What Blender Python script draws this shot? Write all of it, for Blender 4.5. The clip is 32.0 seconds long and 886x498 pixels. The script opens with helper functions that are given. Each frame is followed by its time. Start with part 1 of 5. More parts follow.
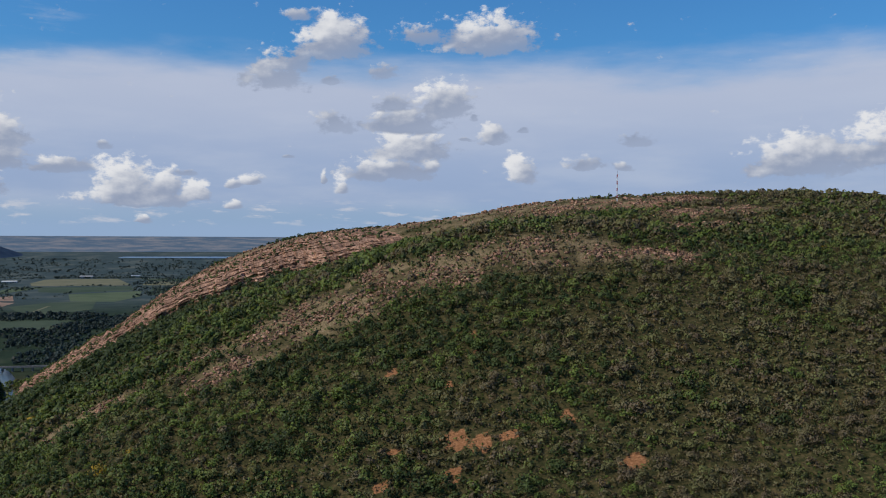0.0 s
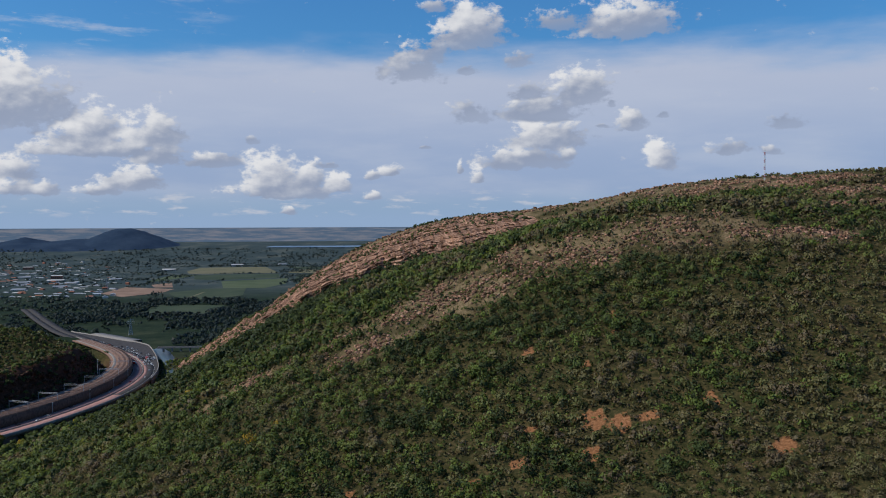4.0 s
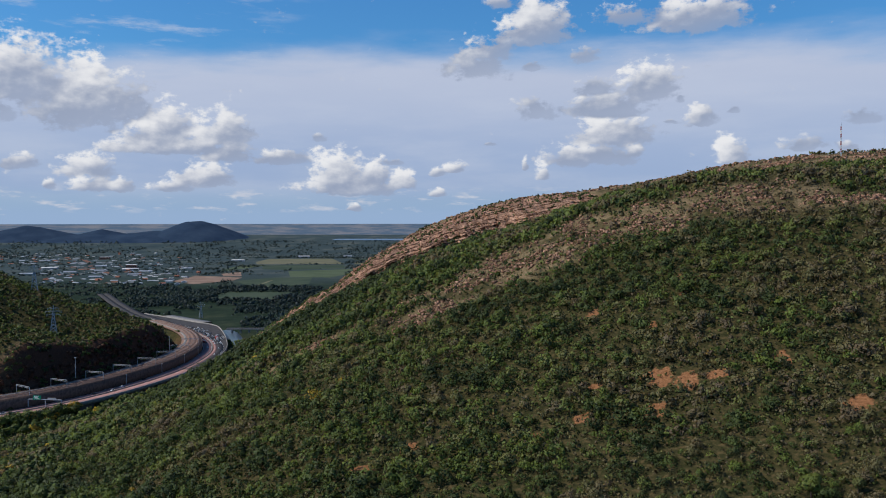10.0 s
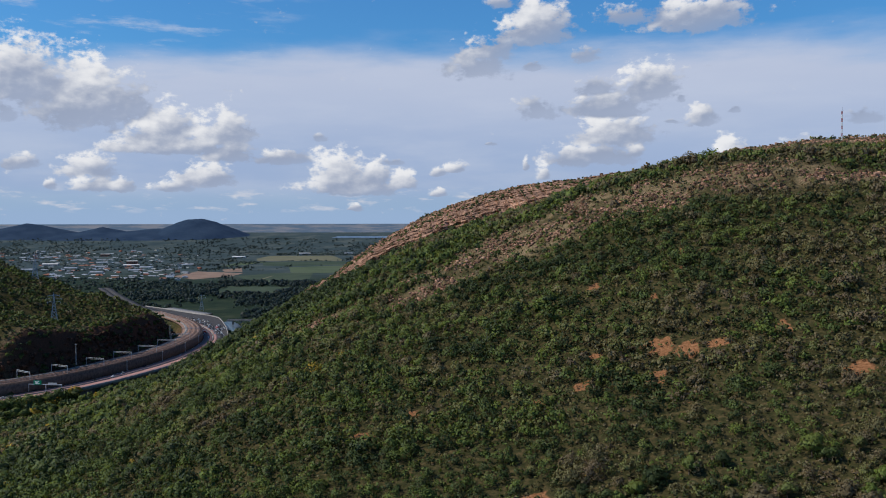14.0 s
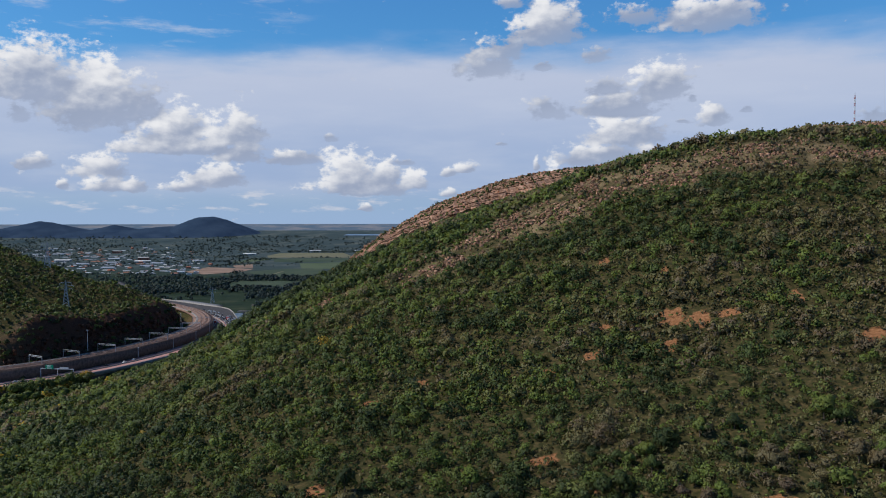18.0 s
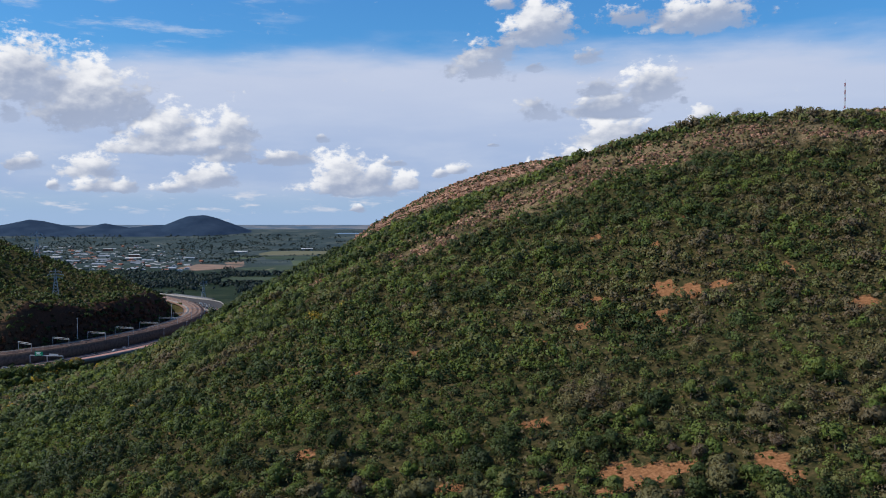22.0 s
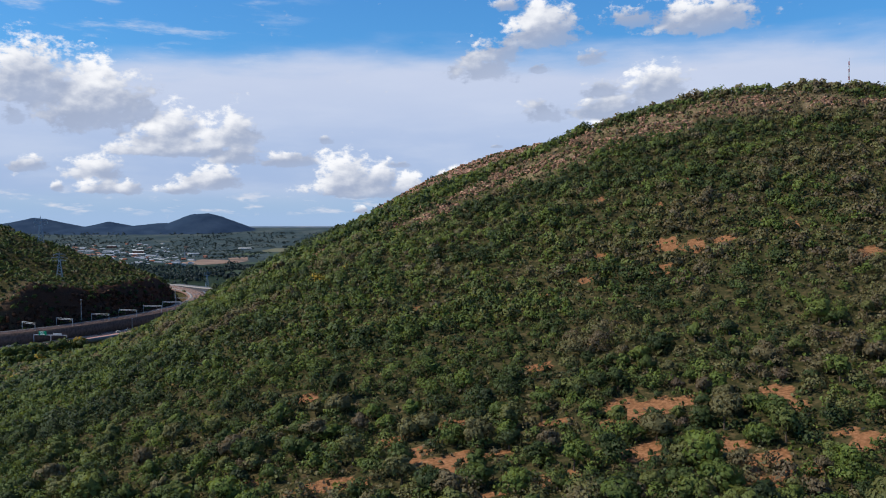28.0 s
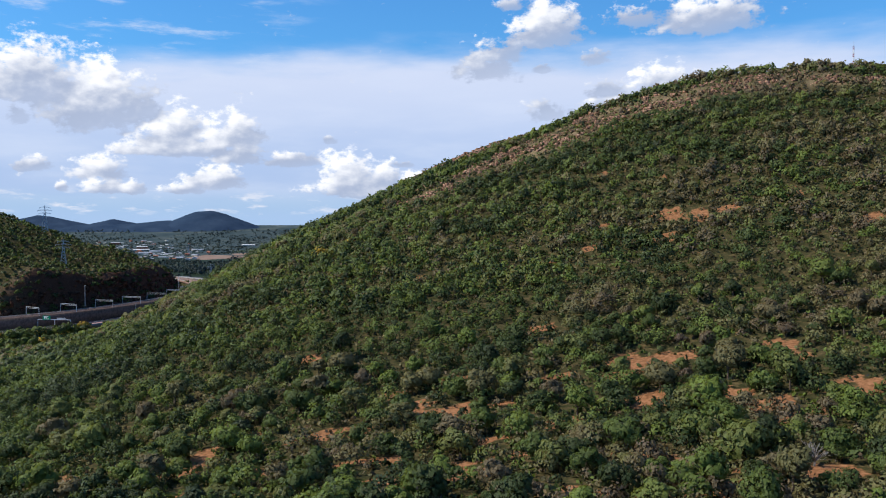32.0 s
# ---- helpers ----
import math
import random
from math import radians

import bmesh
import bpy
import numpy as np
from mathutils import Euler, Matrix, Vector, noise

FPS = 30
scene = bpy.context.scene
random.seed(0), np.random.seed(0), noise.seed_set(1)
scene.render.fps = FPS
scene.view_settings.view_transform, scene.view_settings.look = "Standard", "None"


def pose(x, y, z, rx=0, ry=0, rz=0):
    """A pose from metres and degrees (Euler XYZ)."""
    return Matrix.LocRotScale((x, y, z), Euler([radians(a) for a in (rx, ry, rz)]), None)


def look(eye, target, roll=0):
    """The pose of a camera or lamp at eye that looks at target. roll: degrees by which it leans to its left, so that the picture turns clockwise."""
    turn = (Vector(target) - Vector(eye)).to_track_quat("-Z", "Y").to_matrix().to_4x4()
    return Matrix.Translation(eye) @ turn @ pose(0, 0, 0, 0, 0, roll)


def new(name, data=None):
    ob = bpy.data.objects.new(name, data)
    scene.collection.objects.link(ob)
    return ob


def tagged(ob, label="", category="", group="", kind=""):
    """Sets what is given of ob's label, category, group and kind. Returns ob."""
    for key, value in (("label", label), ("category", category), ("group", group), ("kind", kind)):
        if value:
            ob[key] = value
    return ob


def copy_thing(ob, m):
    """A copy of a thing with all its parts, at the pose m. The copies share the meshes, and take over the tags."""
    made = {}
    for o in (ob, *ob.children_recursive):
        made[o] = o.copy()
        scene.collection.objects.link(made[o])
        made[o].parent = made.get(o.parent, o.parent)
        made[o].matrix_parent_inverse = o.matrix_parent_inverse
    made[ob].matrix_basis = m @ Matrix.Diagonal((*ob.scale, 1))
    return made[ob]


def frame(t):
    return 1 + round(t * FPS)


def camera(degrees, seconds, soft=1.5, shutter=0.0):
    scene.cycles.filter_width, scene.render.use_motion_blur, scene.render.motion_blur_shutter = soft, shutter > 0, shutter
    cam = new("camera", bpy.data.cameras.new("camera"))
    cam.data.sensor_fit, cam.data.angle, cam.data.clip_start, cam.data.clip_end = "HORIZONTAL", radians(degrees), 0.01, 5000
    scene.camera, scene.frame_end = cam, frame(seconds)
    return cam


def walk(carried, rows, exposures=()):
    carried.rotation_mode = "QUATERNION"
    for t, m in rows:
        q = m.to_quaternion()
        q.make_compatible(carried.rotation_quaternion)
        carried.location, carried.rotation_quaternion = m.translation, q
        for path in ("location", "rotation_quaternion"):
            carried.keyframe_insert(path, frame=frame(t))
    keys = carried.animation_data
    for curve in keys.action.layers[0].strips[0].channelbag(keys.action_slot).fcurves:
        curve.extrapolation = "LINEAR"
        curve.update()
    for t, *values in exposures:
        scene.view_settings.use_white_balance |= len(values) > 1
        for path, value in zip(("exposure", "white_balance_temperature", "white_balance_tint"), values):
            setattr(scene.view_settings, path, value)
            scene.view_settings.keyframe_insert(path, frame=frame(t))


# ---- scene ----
cam = camera(54.69, 32.0, soft=1.0)
PATH = [
    (0, pose(-0.65, -0.76, 131.50, 89.055, 0, -13.891) @ pose(0, 0, 0, 0, 0, 0.337)),
    (0.1, pose(-0.64, -0.74, 131.63, 88.969, 0, -12.741) @ pose(0, 0, 0, 0, 0, 0.327)),
    (0.2, pose(-0.63, -0.72, 131.77, 88.891, 0, -11.691) @ pose(0, 0, 0, 0, 0, 0.317)),
    (0.3, pose(-0.62, -0.70, 131.90, 88.839, 0, -10.991) @ pose(0, 0, 0, 0, 0, 0.307)),
    (0.5, pose(-0.59, -0.66, 132.17, 88.762, 0, -9.952) @ pose(0, 0, 0, 0, 0, 0.288)),
    (1, pose(-0.48, -0.49, 132.81, 88.512, 0, -8.672) @ pose(0, 0, 0, 0, 0, 0.199)),
    (1.5, pose(-0.44, -0.32, 133.21, 88.308, 0, -7.910) @ pose(0, 0, 0, 0, 0, 0.182)),
    (2, pose(-0.41, -0.29, 131.93, 88.351, 0, -7.192) @ pose(0, 0, 0, 0, 0, -0.011)),
    (2.5, pose(-0.38, -0.26, 130.62, 88.355, 0, -6.535) @ pose(0, 0, 0, 0, 0, -0.093)),
    (3, pose(-0.35, -0.23, 129.31, 88.360, 0, -5.916) @ pose(0, 0, 0, 0, 0, -0.119)),
    (3.5, pose(-0.33, -0.21, 127.94, 88.341, 0, -5.334) @ pose(0, 0, 0, 0, 0, -0.180)),
    (5.5, pose(-0.22, -0.13, 122.48, 88.221, 0, -3.387) @ pose(0, 0, 0, 0, 0, -0.092)),
    (6, pose(-0.20, -0.11, 121.11, 88.202, 0, -2.990) @ pose(0, 0, 0, 0, 0, -0.072)),
    (6.5, pose(-0.18, -0.10, 119.68, 88.168, 0, -2.614) @ pose(0, 0, 0, 0, 0, -0.062)),
    (7, pose(-0.16, -0.08, 118.26, 88.149, 0, -2.241) @ pose(0, 0, 0, 0, 0, -0.019)),
    (7.5, pose(-0.15, -0.06, 116.78, 88.128, 0, -1.904) @ pose(0, 0, 0, 0, 0, -0.026)),
    (8, pose(-0.14, -0.04, 115.31, 88.128, 0, -1.582) @ pose(0, 0, 0, 0, 0, -0.028)),
    (8.5, pose(-0.14, -0.03, 113.80, 88.122, 0, -1.282) @ pose(0, 0, 0, 0, 0, -0.033)),
    (9, pose(-0.13, -0.01, 112.29, 88.121, 0, -1.003) @ pose(0, 0, 0, 0, 0, -0.031)),
    (9.5, pose(-0.13, -0.01, 110.76, 88.114, 0, -0.738) @ pose(0, 0, 0, 0, 0, -0.002)),
    (10, pose(-0.12, 0.00, 109.23, 88.109, 0, -0.494) @ pose(0, 0, 0, 0, 0, -0.013)),
    (10.5, pose(-0.11, 0.01, 107.69, 88.096, 0, -0.272) @ pose(0, 0, 0, 0, 0, -0.011)),
    (11, pose(-0.09, 0.01, 106.15, 88.099, 0, -0.169) @ pose(0, 0, 0, 0, 0, -0.041)),
    (11.5, pose(-0.07, 0.01, 104.61, 88.080, 0, -0.201) @ pose(0, 0, 0, 0, 0, -0.029)),
    (12, pose(-0.05, 0.00, 103.07, 88.082, 0, -0.194) @ pose(0, 0, 0, 0, 0, -0.039)),
    (12.5, pose(-0.02, 0.00, 101.54, 88.080, 0, -0.058) @ pose(0, 0, 0, 0, 0, -0.036)),
    (13, pose(-0.00, 0.00, 100.00, 88.105, 0, -0.000) @ pose(0, 0, 0, 0, 0, -0.046)),
    (13.5, pose(0.03, 0.01, 98.47, 88.087, 0, -0.536) @ pose(0, 0, 0, 0, 0, -0.071)),
    (14, pose(0.06, 0.01, 96.94, 88.100, 0, -0.443) @ pose(0, 0, 0, 0, 0, -0.049)),
    (14.5, pose(0.10, 0.03, 95.43, 88.112, 0, -0.357) @ pose(0, 0, 0, 0, 0, -0.095)),
    (16.5, pose(0.24, 0.09, 89.36, 88.107, 0, 0.004) @ pose(0, 0, 0, 0, 0, -0.071)),
    (17, pose(0.27, 0.10, 87.84, 88.120, 0, 0.093) @ pose(0, 0, 0, 0, 0, -0.072)),
    (17.5, pose(0.30, 0.12, 86.34, 88.108, 0, 0.182) @ pose(0, 0, 0, 0, 0, -0.063)),
    (18, pose(0.33, 0.14, 84.84, 88.112, 0, 0.252) @ pose(0, 0, 0, 0, 0, -0.033)),
    (18.5, pose(0.36, 0.17, 83.35, 88.109, 0, 0.290) @ pose(0, 0, 0, 0, 0, -0.050)),
    (19, pose(0.39, 0.20, 81.86, 88.116, 0, 0.316) @ pose(0, 0, 0, 0, 0, -0.017)),
    (19.5, pose(0.42, 0.23, 80.38, 88.115, 0, 0.319) @ pose(0, 0, 0, 0, 0, -0.005)),
    (20, pose(0.45, 0.25, 78.90, 88.138, 0, 0.322) @ pose(0, 0, 0, 0, 0, 0.005)),
    (20.5, pose(0.48, 0.28, 77.42, 88.151, 0, 0.092) @ pose(0, 0, 0, 0, 0, 0.027)),
    (21, pose(0.50, 0.30, 75.95, 88.169, 0, -0.286) @ pose(0, 0, 0, 0, 0, 0.008)),
    (21.5, pose(0.51, 0.32, 74.47, 88.200, 0, -0.278) @ pose(0, 0, 0, 0, 0, 0.016)),
    (22, pose(0.53, 0.35, 73.00, 88.184, 0, -0.290) @ pose(0, 0, 0, 0, 0, 0.034)),
    (22.5, pose(0.54, 0.36, 71.53, 88.173, 0, -0.303) @ pose(0, 0, 0, 0, 0, 0.031)),
    (23, pose(0.56, 0.38, 70.05, 88.181, 0, -0.281) @ pose(0, 0, 0, 0, 0, 0.044)),
    (23.5, pose(0.57, 0.38, 68.57, 88.210, 0, -0.274) @ pose(0, 0, 0, 0, 0, 0.051)),
    (24, pose(0.59, 0.39, 67.09, 88.218, 0, -0.245) @ pose(0, 0, 0, 0, 0, 0.044)),
    (24.5, pose(0.61, 0.38, 65.60, 88.261, 0, -0.242) @ pose(0, 0, 0, 0, 0, 0.053)),
    (25, pose(0.62, 0.38, 64.11, 88.246, 0, -0.227) @ pose(0, 0, 0, 0, 0, 0.066)),
    (25.5, pose(0.64, 0.37, 62.61, 88.267, 0, -0.201) @ pose(0, 0, 0, 0, 0, 0.006)),
    (27.5, pose(0.72, 0.31, 56.61, 88.265, 0, -0.115) @ pose(0, 0, 0, 0, 0, -0.003)),
    (28, pose(0.73, 0.30, 55.11, 88.268, 0, -0.055) @ pose(0, 0, 0, 0, 0, -0.013)),
    (28.5, pose(0.75, 0.28, 53.60, 88.260, 0, -0.037) @ pose(0, 0, 0, 0, 0, -0.037)),
    (29, pose(0.77, 0.27, 52.10, 88.260, 0, -0.031) @ pose(0, 0, 0, 0, 0, -0.007)),
    (29.5, pose(0.79, 0.25, 50.59, 88.260, 0, -0.016) @ pose(0, 0, 0, 0, 0, -0.007)),
    (30, pose(0.81, 0.24, 49.08, 88.229, 0, 0.042) @ pose(0, 0, 0, 0, 0, -0.006)),
    (30.5, pose(0.83, 0.23, 47.58, 88.225, 0, 0.073) @ pose(0, 0, 0, 0, 0, 0.012)),
    (31, pose(0.84, 0.22, 46.08, 88.242, 0, 0.124) @ pose(0, 0, 0, 0, 0, 0.010)),
    (31.5, pose(0.86, 0.21, 44.58, 88.258, 0, 0.165) @ pose(0, 0, 0, 0, 0, 0.012)),
    (32, pose(0.88, 0.20, 43.08, 88.258, 0, 0.184) @ pose(0, 0, 0, 0, 0, 0.014)),
]

walk(cam, PATH, [(0, -0.20), (6, -0.23), (9, -0.12), (19, -0.04), (25, 0.15), (31, 0.16), (32, 0.36)])

# ---------------------------------------------------------------- world and sun
SUN_AZ, SUN_EL = radians(-98), radians(47)      # from the left, a little behind
world = bpy.data.worlds.new("sky")
scene.world = world
world.use_nodes = True
WN, WL = world.node_tree.nodes, world.node_tree.links
WN.clear()


def wmath(op, a, b=None, c=None):
    n = WN.new("ShaderNodeMath")
    n.operation = op
    for i, v in enumerate((a, b, c)):
        if v is None:
            continue
        if isinstance(v, (int, float)):
            n.inputs[i].default_value = v
        else:
            WL.new(v, n.inputs[i])
    return n.outputs[0]


def wmix(fac, a, b):
    n = WN.new("ShaderNodeMix")
    n.data_type = "RGBA"
    for sock, v in ((n.inputs[0], fac), (n.inputs[6], a), (n.inputs[7], b)):
        if isinstance(v, (int, float)):
            sock.default_value = v
        elif isinstance(v, tuple):
            sock.default_value = (*v, 1)
        else:
            WL.new(v, sock)
    return n.outputs[2]


def wsmooth(v, a, b):
    n = WN.new("ShaderNodeMapRange")
    n.interpolation_type = "SMOOTHSTEP"
    WL.new(v, n.inputs[0])
    n.inputs[1].default_value, n.inputs[2].default_value = a, b
    return n.outputs[0]


coord = WN.new("ShaderNodeTexCoord")
sep = WN.new("ShaderNodeSeparateXYZ")
WL.new(coord.outputs["Generated"], sep.inputs[0])
AZ = wmath("ARCTAN2", sep.outputs[0], sep.outputs[1])
EL = wmath("ARCSINE", sep.outputs[2])
flat = WN.new("ShaderNodeCombineXYZ")
WL.new(AZ, flat.inputs[0])
WL.new(wmath("MULTIPLY", EL, 1.5), flat.inputs[1])


def wnoise(vec, scale, detail, rough=0.55):
    n = WN.new("ShaderNodeTexNoise")
    n.inputs["Scale"].default_value, n.inputs["Detail"].default_value, n.inputs["Roughness"].default_value = scale, detail, rough
    WL.new(vec, n.inputs["Vector"])
    return n.outputs[0]


def shifted(vec, dx, dy, sx=1.0, sy=1.0):
    n = WN.new("ShaderNodeMapping")
    n.inputs["Location"].default_value = (dx, dy, 0)
    n.inputs["Scale"].default_value = (sx, sy, 1)
    WL.new(vec, n.inputs["Vector"])
    return n.outputs[0]


N_FINE = wnoise(flat.outputs[0], 30, 6, 0.5)
N_UP = wnoise(shifted(flat.outputs[0], 0.005, -0.010), 30, 4, 0.45)
N_WIDE = wnoise(shifted(flat.outputs[0], 0, 0, 3, 9), 1.6, 5, 0.55)
def wpuff(vec):
    n = WN.new("ShaderNodeTexVoronoi")
    n.inputs["Scale"].default_value, n.inputs["Detail"].default_value, n.inputs["Roughness"].default_value = 40, 1.2, 0.5
    n.normalize = True
    WL.new(vec, n.inputs["Vector"])
    return n.outputs["Distance"]


N_EDGE = wnoise(shifted(flat.outputs[0], 0.2, 0.6), 85, 5, 0.6)
N_PUFF = wpuff(flat.outputs[0])
N_PUFF_UP = wpuff(shifted(flat.outputs[0], 0.004, -0.008))
N_BEND, N_LIFT = wnoise(flat.outputs[0], 15, 3), wnoise(shifted(flat.outputs[0], 0.7, 0.3), 22, 3)
AZ_BENT = wmath("ADD", AZ, wmath("MULTIPLY", wmath("SUBTRACT", N_BEND, 0.5), 0.022))
EL_BENT = wmath("ADD", EL, wmath("MULTIPLY", wmath("SUBTRACT", N_LIFT, 0.5), 0.010))
# cumulus heaps: azimuth, elevation of the flat base, half width, height (radians), grey
WEST_CLOUDS = [
    (-0.446, 0.138, 0.053, 0.059, 0.35), (-0.386, 0.118, 0.071, 0.063, 0.2), (-0.334, 0.121, 0.021, 0.035, 0.6), (-0.462, 0.108, 0.014, 0.026, 0.9), (-0.312, 0.091, 0.043, 0.042, 0.05),
    (-0.243, 0.091, 0.034, 0.041, 0.1), (-0.292, 0.078, 0.088, 0.017, 0.2), (-0.241, 0.072, 0.036, 0.020, 0.2), (-0.385, 0.053, 0.029, 0.024, 0.1), (-0.380, 0.036, 0.024, 0.017, 0.1),
    (-0.352, 0.035, 0.015, 0.013, 0.1), (-0.447, 0.058, 0.017, 0.014, 0.4), (-0.421, 0.036, 0.008, 0.009, 0.3), (-0.261, 0.045, 0.034, 0.025, 0.1), (-0.297, 0.036, 0.024, 0.011, 0.2),
    (-0.176, 0.068, 0.037, 0.015, 0.4), (-0.114, 0.043, 0.034, 0.044, 0.1), (-0.073, 0.048, 0.023, 0.026, 0.1)]
MIDDLE_CLOUDS = [
    (-0.097, 0.035, 0.068, 0.020, 0.2), (-0.039, 0.041, 0.019, 0.022, 0.0), (-0.134, 0.092, 0.010, 0.010, 0.8), (-0.052, 0.067, 0.021, 0.007, 0.7), (0.003, 0.053, 0.011, 0.009, 0.3),
    (0.001, 0.030, 0.013, 0.008, 0.2), (-0.093, 0.013, 0.011, 0.008, 0.2), (0.049, 0.172, 0.047, 0.049, 0.5), (0.117, 0.211, 0.046, 0.044, 0.25), (0.078, 0.193, 0.022, 0.033, 0.5),
    (0.298, 0.216, 0.062, 0.036, 0.35), (0.220, 0.224, 0.045, 0.025, 0.6), (0.078, 0.243, 0.022, 0.015, 0.5), (0.245, 0.145, 0.043, 0.034, 0.3), (0.196, 0.125, 0.052, 0.030, 0.4),
    (0.114, 0.120, 0.031, 0.028, 0.75), (0.178, 0.147, 0.032, 0.018, 0.6), (0.203, 0.092, 0.052, 0.033, 0.2)]
EAST_CLOUDS = [
    (0.182, 0.069, 0.056, 0.024, 0.4), (0.228, 0.076, 0.014, 0.018, 0.05), (0.299, 0.109, 0.020, 0.021, 0.4), (0.337, 0.120, 0.007, 0.008, 0.8), (0.277, 0.133, 0.008, 0.010, 0.8),
    (0.266, 0.109, 0.014, 0.005, 0.7), (0.331, 0.068, 0.021, 0.030, 0.0), (0.463, 0.105, 0.025, 0.016, 0.8), (0.409, 0.078, 0.028, 0.016, 0.5), (0.449, 0.076, 0.012, 0.010, 0.6),
    (0.114, 0.173, 0.016, 0.011, 0.8), (0.171, 0.182, 0.025, 0.016, 0.75), (0.023, 0.058, 0.013, 0.012, 0.1), (0.103, 0.062, 0.005, 0.014, 0), (0.125, 0.051, 0.009, 0.019, 0),
    (0.065, 0.088, 0.011, 0.004, 0.7),
    (0.64, 0.075, 0.060, 0.040, 0.3), (0.72, 0.085, 0.050, 0.045, 0.2)]
heap, share, base_up = None, 0.0, 0.0
for ca, ce, cw, ch, cg in WEST_CLOUDS + MIDDLE_CLOUDS + EAST_CLOUDS:
    du = wmath("MULTIPLY", wmath("SUBTRACT", AZ_BENT, ca), 1 / cw)
    dv = wmath("MULTIPLY", wmath("SUBTRACT", EL_BENT, ce), 1 / ch)
    dv2 = wmath("MAXIMUM", dv, wmath("MULTIPLY", dv, -3.2))
    d = wmath("SUBTRACT", 1.0, wmath("SQRT", wmath("ADD", wmath("MULTIPLY", du, du), wmath("MULTIPLY", dv2, dv2))))
    d = wmath("MAXIMUM", d, -0.6)
    shade = wmath("SUBTRACT", wmath("SUBTRACT", dv, cg * 0.9), wmath("MULTIPLY", du, 0.35))
    near = wmath("MAXIMUM", wmath("ADD", d, 0.35), 0.0)
    near = wmath("MULTIPLY", near, wmath("MULTIPLY", near, near))
    base_up = wmath("ADD", base_up, wmath("MULTIPLY", near, shade))
    share = wmath("ADD", share, near)
    if cg > 0.45:
        d = wmath("SUBTRACT", d, 0.22)
    heap = wmath("SMOOTH_MAX", d, heap, 0.25) if heap else d
base_up = wmath("DIVIDE", base_up, wmath("MAXIMUM", share, 0.001))
dens = wmath("ADD", wmath("ADD", wmath("ADD", heap, 0.08), wmath("MULTIPLY", wmath("SUBTRACT", N_EDGE, 0.5), 1.5)), wmath("ADD", wmath("MULTIPLY", wmath("SUBTRACT", N_FINE, 0.5), 1.35), wmath("MULTIPLY", wmath("SUBTRACT", 0.32, N_PUFF), 0.62)))
cloud_mask = wmath("MULTIPLY", wsmooth(dens, -0.02, 0.46), wmath("ADD", 0.55, wmath("MULTIPLY", wsmooth(base_up, -0.9, 0.1), 0.45)))
relief = wmath("ADD", wmath("MULTIPLY", wmath("ADD", wmath("SUBTRACT", N_FINE, N_UP), wmath("MULTIPLY", wmath("SUBTRACT", N_EDGE, 0.5), 0.35)), 1.5), wmath("MULTIPLY", wmath("SUBTRACT", N_PUFF_UP, N_PUFF), 0.75))
lit = wsmooth(wmath("ADD", wmath("MULTIPLY", base_up, 1.25), relief), -0.40, 0.95)
cloud_col = wmix(lit, (0.33, 0.39, 0.53), (0.86, 0.87, 0.90))

sky = WN.new("ShaderNodeTexSky")
sky.sky_type = "NISHITA"
sky.sun_disc = False
sky.sun_elevation, sky.sun_rotation = SUN_EL, SUN_AZ
sky.air_density, sky.dust_density, sky.ozone_density = 1.2, 0.6, 2.0
blue = wmix(1.0, sky.outputs[0], sky.outputs[0])
gain = WN.new("ShaderNodeVectorMath")
gain.operation = "MULTIPLY"
WL.new(blue, gain.inputs[0])
gain.inputs[1].default_value = (0.034, 0.080, 0.126)
# thin veil of high cloud below about eleven degrees, hazier blue along the horizon
fall = wmath("MULTIPLY", wmath("MAXIMUM", wmath("SUBTRACT", -0.15, AZ), 0.0), 0.10)
edge = wmath("ADD", wmath("ADD", EL, fall), wmath("MULTIPLY", wmath("SUBTRACT", N_WIDE, 0.5), -0.07))
veil = wmath("MULTIPLY", wsmooth(edge, 0.215, 0.165), wsmooth(EL, -0.02, 0.04))
veil_col = wmix(wsmooth(EL, 0.05, 0.17), (0.36, 0.455, 0.68), (0.53, 0.585, 0.74))
veil_col = wmix(wmath("MULTIPLY", wsmooth(N_WIDE, 0.38, 0.72), 0.5), veil_col, (0.58, 0.63, 0.77))
col = wmix(wmath("MULTIPLY", veil, 0.92), gain.outputs[0], veil_col)
wisp = wmath("MULTIPLY", wsmooth(wnoise(shifted(flat.outputs[0], 0.3, 0.1, 5, 16), 2.2, 6, 0.6), 0.52, 0.75), wmath("MULTIPLY", wsmooth(AZ, -0.1, -0.3), wsmooth(EL, 0.13, 0.19)))
col = wmix(wmath("MULTIPLY", wisp, 0.75), col, (0.55, 0.62, 0.76))
col = wmix(wsmooth(EL, 0.050, 0.004), col, (0.32, 0.455, 0.67))
low = wmath("MULTIPLY", wsmooth(wnoise(shifted(flat.outputs[0], 0.4, 0.2, 14, 42), 1.6, 5, 0.6), 0.52, 0.68), wmath("MULTIPLY", wsmooth(EL, 0.006, 0.016), wsmooth(EL, 0.046, 0.026)))
col = wmix(wmath("MULTIPLY", low, 0.8), col, (0.62, 0.65, 0.74))
col = wmix(cloud_mask, col, cloud_col)
